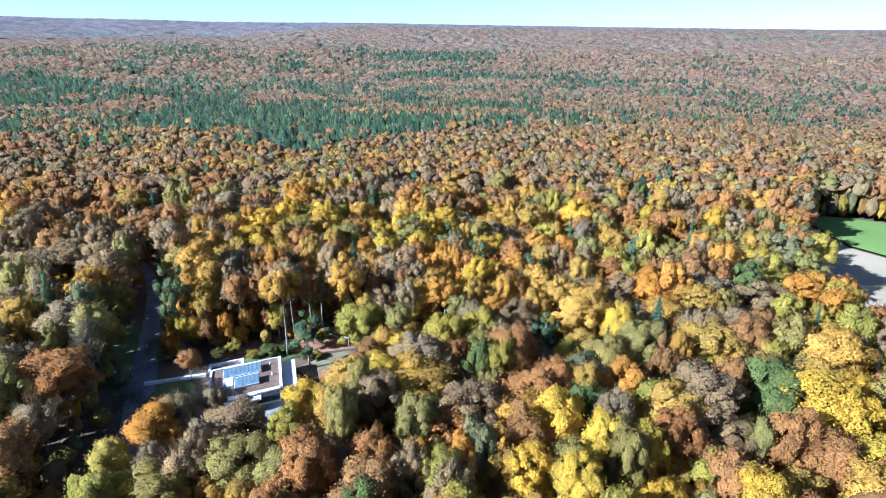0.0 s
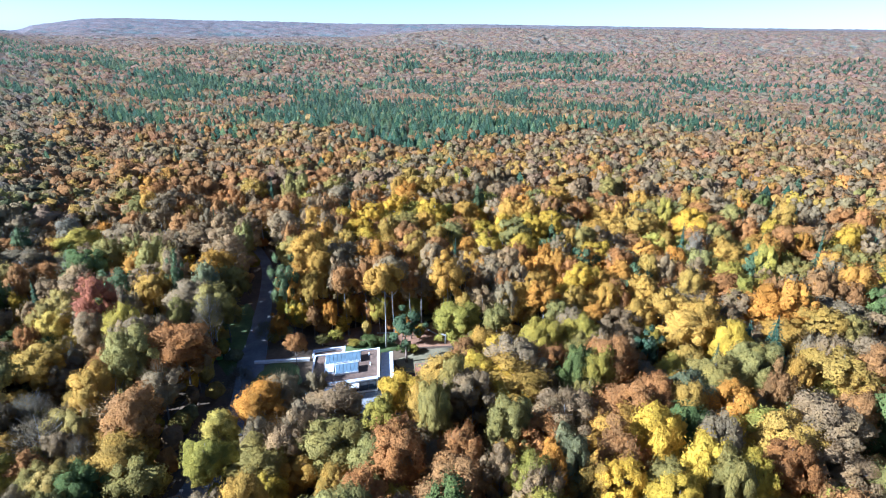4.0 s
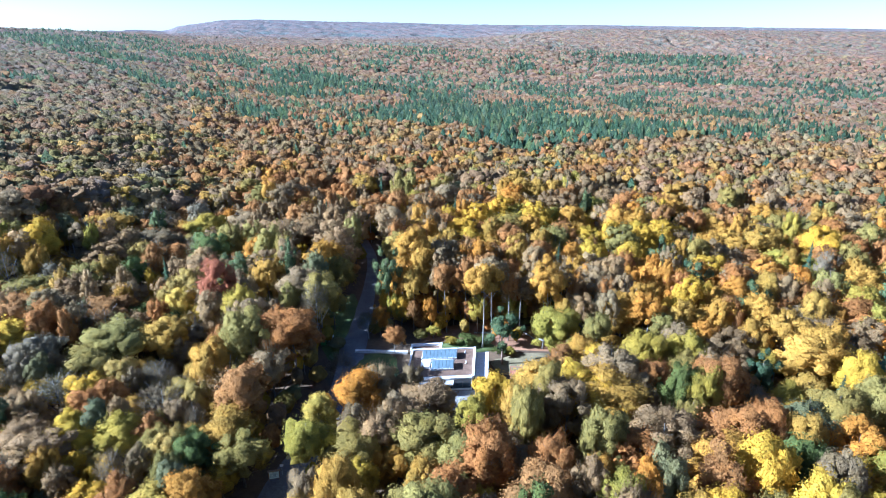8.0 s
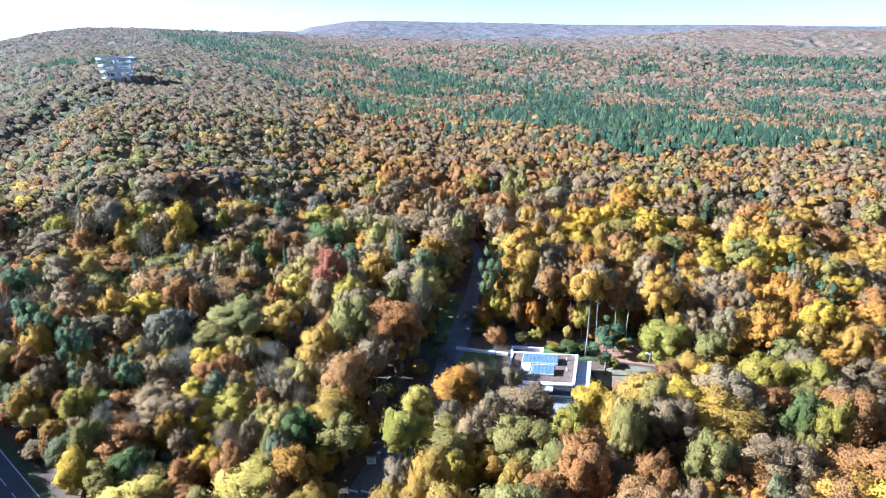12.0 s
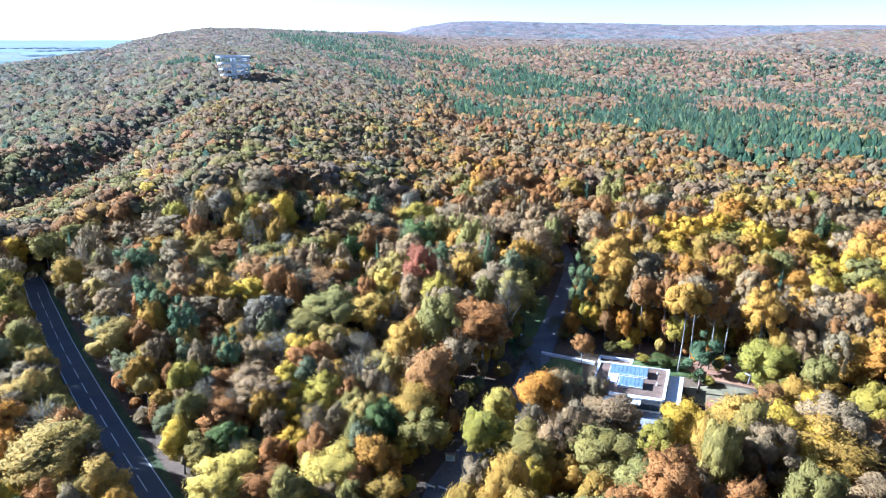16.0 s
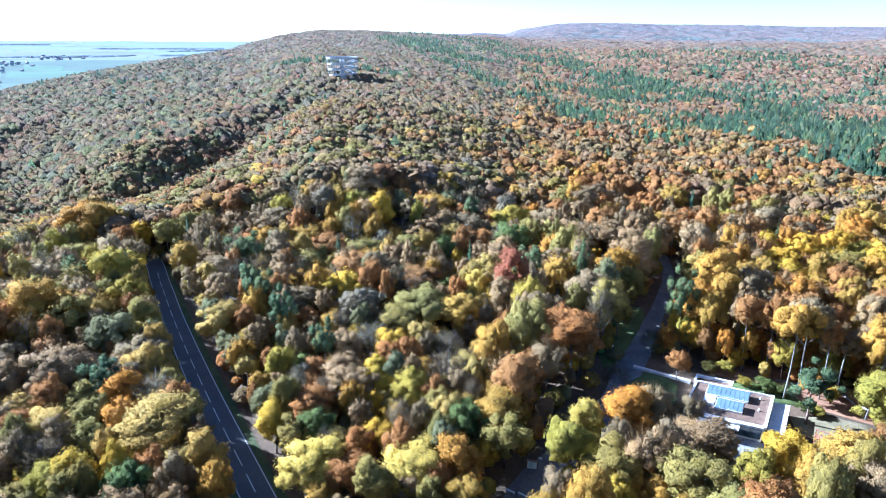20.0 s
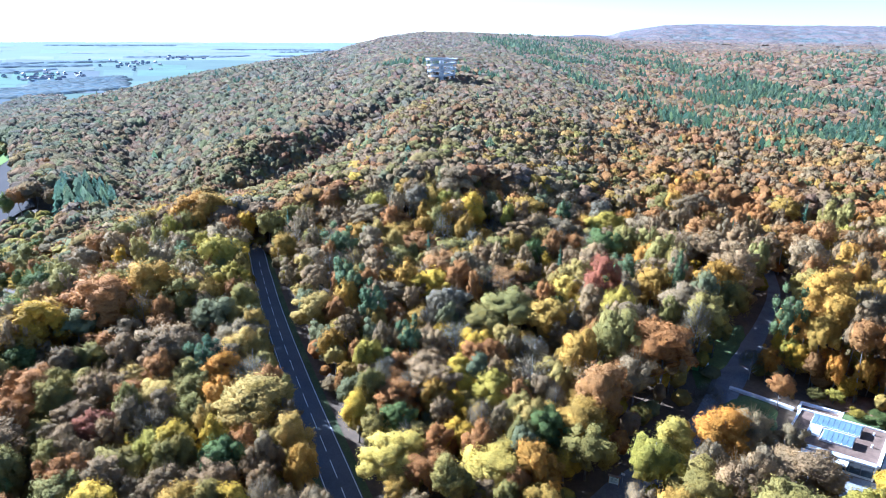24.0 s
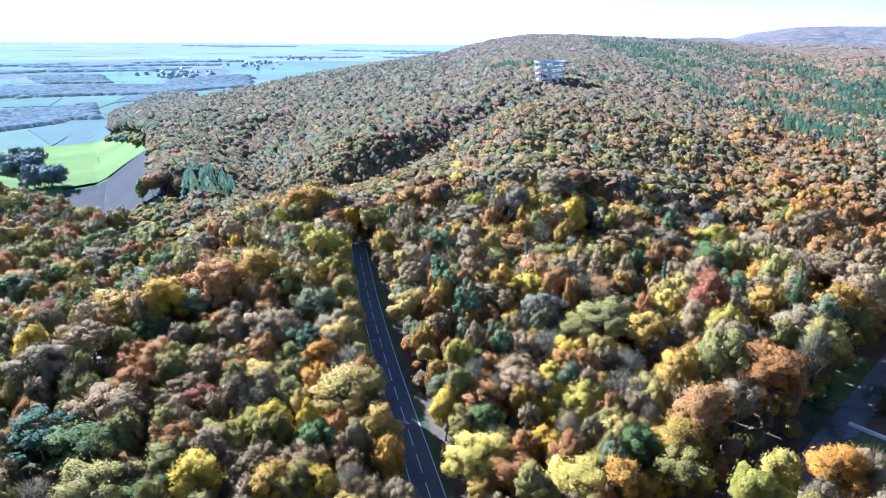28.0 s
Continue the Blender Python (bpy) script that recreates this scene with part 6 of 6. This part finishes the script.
wall = thing("front_wall", "low white wall beside the terrace", "wall", house.matrix_basis.copy())
part("wall_block", block(-14.5, -9.5, -11.2, -10.7, -0.2, 1.1, 0.03), WHITE, wall)
part("wall_block", block(8.6, 9.1, -14.5, -8.2, -0.2, 2.2, 0.03), CONCRETE, wall)

# lawns round the pavilion
def lawn(cx, cy, rx, ry, turn, label, lift=0.05, mat=None):
    v = [(cx, cy, ground_z(cx, cy) + lift + 0.08)]
    n = 40
    g = random.Random(int(cx * 7 + cy))
    for ring, h in ((0.6, 0.07), (1.0, 0.0), (1.02, -0.4)):
        for k in range(n):
            w = 2 * math.pi * k / n
            wob = 1 + 0.07 * math.sin(3 * w + cx) + 0.05 * math.sin(7 * w + cy)
            u, q = rx * ring * wob * math.cos(w), ry * ring * wob * math.sin(w)
            c, s = math.cos(radians(turn)), math.sin(radians(turn))
            x, y = cx + u * c - q * s, cy + u * s + q * c
            v.append((x, y, ground_z(x, y) + lift + h))
    f = [(0, 1 + k, 1 + (k + 1) % n) for k in range(n)]
    for ring in range(2):
        for k in range(n):
            a, b = 1 + ring * n + k, 1 + ring * n + (k + 1) % n
            f.append((a, a + n, b + n, b))
    tagged(new("lawn", mesh_of("lawn", v, f, mat or GRASS, True)), label, "lawn", kind="structure")


DRY_GRASS = plain("dry_grass", (0.14, 0.12, 0.06), (0.24, 0.20, 0.11), 0.3, 0.95, 0.4, 0.05, fine=10.0)
LEAFY = plain("fallen_leaves", (0.20, 0.10, 0.05), (0.33, 0.18, 0.10), 0.35, 0.95, 0.5, 0.05, fine=12.0)
lawn(-47, 148.5, 9, 4.5, 26, "rough green grass behind the pavilion", 0.10)
lawn(-27, 145, 10, 7, 20, "dry mown grass beside the shed", 0.08, DRY_GRASS)
lawn(-40, 158, 24, 8, 14, "brown fallen leaves under the tall beeches", 0.04, LEAFY)
lawn(-88, 150, 5, 22, 22, "shaded green grass beside the side road", 0.06)
lawn(-66, 128, 7, 9, 10, "shaded grass by the footpath", 0.06)

# ---- the lookout tower on the hill ----
TOWER = (-440.2, 276.6)
tower_z = ground_z(*TOWER)
TOWER_TOP = 64.8 - tower_z
STEEL = plain("galvanised_steel", (0.30, 0.32, 0.34), (0.42, 0.44, 0.46), 0.3, 0.5, 0.05, 0.005, metal=0.3)
LARCH = plain("silvered_larch", (0.40, 0.40, 0.39), (0.54, 0.54, 0.52), 0.6, 0.8, 0.2, 0.01)
tower = thing("lookout_tower", "round wooden lookout tower with a spiral ramp, wider at the top", "tower", pose(*TOWER, tower_z))


def tower_radius(z):
    return 8.6 + 3.9 * (z / TOWER_TOP)


def spiral(z_low, z_high, turns, inner, outer, low, high):
    """A band that winds up the tower, between two offsets from its outline and two heights."""
    n = int(40 * turns)
    v, f = [], []
    for i in range(n + 1):
        t = i / n
        z = z_low + (z_high - z_low) * t
        w = 2 * math.pi * turns * t
        for o, h in ((inner, low), (outer, low), (outer, high), (inner, high)):
            rr = tower_radius(z) + o
            v.append((rr * math.cos(w), rr * math.sin(w), z + h))
    for i in range(n):
        for k in range(4):
            f.append((4 * i + k, 4 * i + (k + 1) % 4, 4 * i + 4 + (k + 1) % 4, 4 * i + 4 + k))
    f += [(3, 2, 1, 0), (4 * n, 4 * n + 1, 4 * n + 2, 4 * n + 3)]
    return v, f


TURNS = round((TOWER_TOP - 1.9) / 4.3, 1)
part("ramp", mesh_of("ramp", *spiral(0.5, TOWER_TOP - 1.4, TURNS, -2.6, 0.0, -0.35, 0.0), LARCH), None, tower, "spiral timber ramp")
part("parapet", mesh_of("parapet", *spiral(0.5, TOWER_TOP - 1.4, TURNS, -0.06, 0.10, -0.45, 0.95), LARCH), None, tower, "boarded outer parapet")
part("inner_rail", mesh_of("inner_rail", *spiral(0.5, TOWER_TOP - 1.4, TURNS, -2.66, -2.56, 0.9, 1.1), STEEL), None, tower)
for i in range(16):
    w = 2 * math.pi * i / 16
    lean = 0.22
    pts = [((tower_radius(TOWER_TOP * t) + 0.35) * math.cos(w + lean * t), (tower_radius(TOWER_TOP * t) + 0.35) * math.sin(w + lean * t), (TOWER_TOP + 0.4) * t - (0.4 if t == 0 else 0)) for t in (0, 0.25, 0.5, 0.75, 1)]
    part("column", mesh_of("column", *tube(pts, [0.13] * 5, 6), LARCH), None, tower, "leaning glued-timber column")
for i in range(8):
    w = 2 * math.pi * (i + 0.5) / 8
    pts = [((tower_radius(TOWER_TOP * t) - 2.7) * math.cos(w), (tower_radius(TOWER_TOP * t) - 2.7) * math.sin(w), TOWER_TOP * t - (0.4 if t == 0 else 0)) for t in (0, 0.5, 1)]
    part("inner_column", mesh_of("inner_column", *tube(pts, [0.16] * 3, 5), STEEL), None, tower)
bm = bmesh.new()
bmesh.ops.create_cone(bm, cap_ends=True, segments=12, radius1=2.0, radius2=2.0, depth=TOWER_TOP - 2, matrix=Matrix.Translation((0, 0, TOWER_TOP / 2 - 1)))
part("lift_shaft", bm, STEEL, tower, "grey lift shaft in the middle")
ring = [(math.cos(2 * math.pi * k / 40), math.sin(2 * math.pi * k / 40)) for k in range(40)]
for name, r0, r1, z0, z1 in (("top_deck", 9.6, 12.6, TOWER_TOP - 1.4, TOWER_TOP - 1.05), ("top_parapet", 12.4, 12.65, TOWER_TOP - 1.05, TOWER_TOP - 0.1)):
    v = [(c * q, s * q, z) for q, z in ((r0, z0), (r1, z0), (r1, z1), (r0, z1)) for c, s in ring]
    f = [(a * 40 + k, a * 40 + (k + 1) % 40, ((a + 1) % 4) * 40 + (k + 1) % 40, ((a + 1) % 4) * 40 + k) for a in range(4) for k in range(40)]
    part(name, mesh_of(name, v, f, LARCH), None, tower)


# ---- small things by the side road and the lawn ----
SIGN_FACE = plain("sign_face", (0.58, 0.74, 0.74), (0.70, 0.82, 0.80), 1.5, 0.4, 0.02, 0.002)
BIN_GREEN = plain("green_plastic", (0.10, 0.26, 0.06), (0.15, 0.36, 0.09), 1.0, 0.5, 0.05, 0.004)
BOX_BLUE = plain("blue_grey_sheet", (0.16, 0.24, 0.30), (0.24, 0.33, 0.40), 0.8, 0.5, 0.05, 0.004)
STONE = plain("boulder", (0.22, 0.21, 0.19), (0.42, 0.40, 0.36), 0.9, 0.9, 0.6, 0.05)
RED_WOOD = plain("red_stained_wood", (0.30, 0.11, 0.07), (0.42, 0.18, 0.12), 0.9, 0.75, 0.2, 0.01)
BARS = plain("sign_bars", (0.10, 0.22, 0.28), (0.14, 0.28, 0.34), 2.0, 0.5, 0.02, 0.002)


def standing(x, y, turn=0.0):
    return pose(x, y, ground_z(x, y) + 0.1, 0, 0, turn)


board = thing("information_board", "pale blue information board on two posts by the track", "sign", standing(-64.9, 82.0, 36))
part("post", block(-1.05, -0.93, -0.06, 0.06, -0.3, 2.5, 0.01), TIMBER, board)
part("post", block(0.93, 1.05, -0.06, 0.06, -0.3, 2.5, 0.01), TIMBER, board)
face = part("panel", block(-0.93, 0.93, -0.05, 0.05, 0.7, 2.4, 0.02), SIGN_FACE, board)
for k, (x0, x1, z) in enumerate(((-0.8, 0.8, 2.15), (-0.8, 0.5, 1.85), (-0.8, 0.65, 1.6), (-0.8, 0.3, 1.35), (-0.8, 0.6, 1.1))):
    part("text_bar", block(x0, x1, -0.058, -0.052, z, z + 0.1), BARS, face)
part("roof", block(-1.25, 1.25, -0.3, 0.3, 2.5, 2.58, 0.02), TIMBER, board)
small = thing("trail_sign", "small white trail sign on a post", "sign", standing(-64.6, 84.2, 30))
part("post", block(-0.04, 0.04, -0.04, 0.04, -0.3, 2.6, 0.01), STEEL, small)
part("plate", block(-0.35, 0.35, -0.06, -0.04, 2.0, 2.55, 0.01), WHITE, small)
for x, y, t in ((-63.3, 73.8, 16), (-61.0, 74.9, 12)):
    bar = thing("barrier", "white and pale blue barrier across the track mouth", "barrier", standing(x, y, t), "barriers")
    part("rail", block(-1.0, 1.0, -0.12, 0.12, 0.55, 0.9, 0.03), WHITE, bar)
    part("stripe", block(-0.5, 0.1, -0.125, 0.125, 0.6, 0.86), SIGN_FACE, bar)
    part("foot", block(-0.85, -0.7, -0.2, 0.2, 0.0, 0.55, 0.02), STEEL, bar)
    part("foot", block(0.7, 0.85, -0.2, 0.2, 0.0, 0.55, 0.02), STEEL, bar)
dice = random.Random(9)
for x, y in ((-60.4, 84.9), (-59.2, 82.5), (-58.0, 83.1), (-58.4, 81.1), (-57.2, 79.7), (-56.6, 78.3)):
    bm = bmesh.new()
    bmesh.ops.create_icosphere(bm, subdivisions=3, radius=0.55)
    k = dice.uniform(0, 9)
    for v in bm.verts:
        v.co *= 1 + 0.22 * noise.noise(v.co * 1.7 + Vector((k, 0, 0)))
        v.co.z *= 0.7
    ob = new("boulder", bpy.data.meshes.new("boulder"))
    bm.to_mesh(ob.data)
    bm.free()
    ob.data.materials.append(STONE)
    ob.matrix_basis = pose(x, y, ground_z(x, y) + 0.28, 0, 0, dice.uniform(0, 360))
    tagged(ob, "grey boulder lining the side road", "boulder", "boulders along the side road")
bin_ = thing("waste_container", "bright green waste container beside the side road", "container", standing(-84.9, 134.6, 30))
part("body", block(-0.8, 0.8, -0.55, 0.55, 0.15, 1.25, 0.06), BIN_GREEN, bin_)
part("lid", block(-0.85, 0.85, -0.6, 0.6, 1.25, 1.4, 0.05), BIN_GREEN, bin_)
for x in (-0.6, 0.6):
    for y in (-0.4, 0.4):
        part("wheel", block(x - 0.06, x + 0.06, y - 0.1, y + 0.1, -0.05, 0.15, 0.03), DARK_FRAME, bin_)
box = thing("notice_shelter", "blue-grey notice shelter beside the green container", "shelter", standing(-83.6, 136.6, 30))
part("cabinet", block(-0.7, 0.7, -0.4, 0.4, 0, 2.1, 0.04), BOX_BLUE, box)
part("roof", block(-0.9, 0.9, -0.6, 0.6, 2.1, 2.2, 0.02), METAL_ROOF, box)
part("door", block(-0.55, 0.55, -0.425, -0.403, 0.2, 1.9, 0.01), WHITE, box)

frame_ = thing("play_frame", "red-brown wooden play frame on the dry lawn", "play frame", standing(-29.4, 137.9, 15))
for x in (-1.4, 1.4):
    for y in (-0.9, 0.9):
        part("post", block(x - 0.09, x + 0.09, y - 0.09, y + 0.09, -0.3, 2.3, 0.02), RED_WOOD, frame_)
for y in (-0.9, 0.9):
    part("beam", block(-1.6, 1.6, y - 0.07, y + 0.07, 2.3, 2.46, 0.02), RED_WOOD, frame_)
part("deck", block(-1.4, 1.4, -0.9, 0.9, 1.0, 1.1, 0.02), RED_WOOD, frame_)
for k in range(5):
    part("slat", block(-1.3 + 0.6 * k, -1.1 + 0.6 * k, -1.02, -0.95, 1.1, 1.9, 0.01), RED_WOOD, frame_)
bench = thing("picnic_table", "brown wooden picnic table with two benches", "table", standing(-26.0, 143.0, 40))
part("tabletop", block(-0.95, 0.95, -0.4, 0.4, 0.70, 0.76, 0.01), TIMBER, bench)
for y in (-0.75, 0.75):
    part("seat", block(-0.95, 0.95, y - 0.15, y + 0.15, 0.42, 0.47, 0.01), TIMBER, bench)
for x in (-0.7, 0.7):
    part("leg", block(x - 0.05, x + 0.05, -0.8, 0.8, 0.34, 0.42, 0.01), TIMBER, bench)
    part("leg", block(x - 0.05, x + 0.05, -0.3, 0.3, -0.1, 0.70, 0.01), TIMBER, bench)
for x0, y0, x1, y1 in ((-33.5, 163.5, -27.5, 158.8), (-28.6, 161.0, -23.6, 158.2), (-47.0, 157.5, -38.0, 160.2)):
    z0, z1 = ground_z(x0, y0) + 0.25, ground_z(x1, y1) + 0.25
    ob = new("fallen_log", mesh_of("fallen_log", *tube([(x0, y0, z0), ((x0 + x1) / 2, (y0 + y1) / 2, (z0 + z1) / 2 + 0.05), (x1, y1, z1)], [0.26, 0.22, 0.14], 8), PALE_BARK, True))
    tagged(ob, "pale fallen tree trunk lying on leaves", "log", "fallen logs")
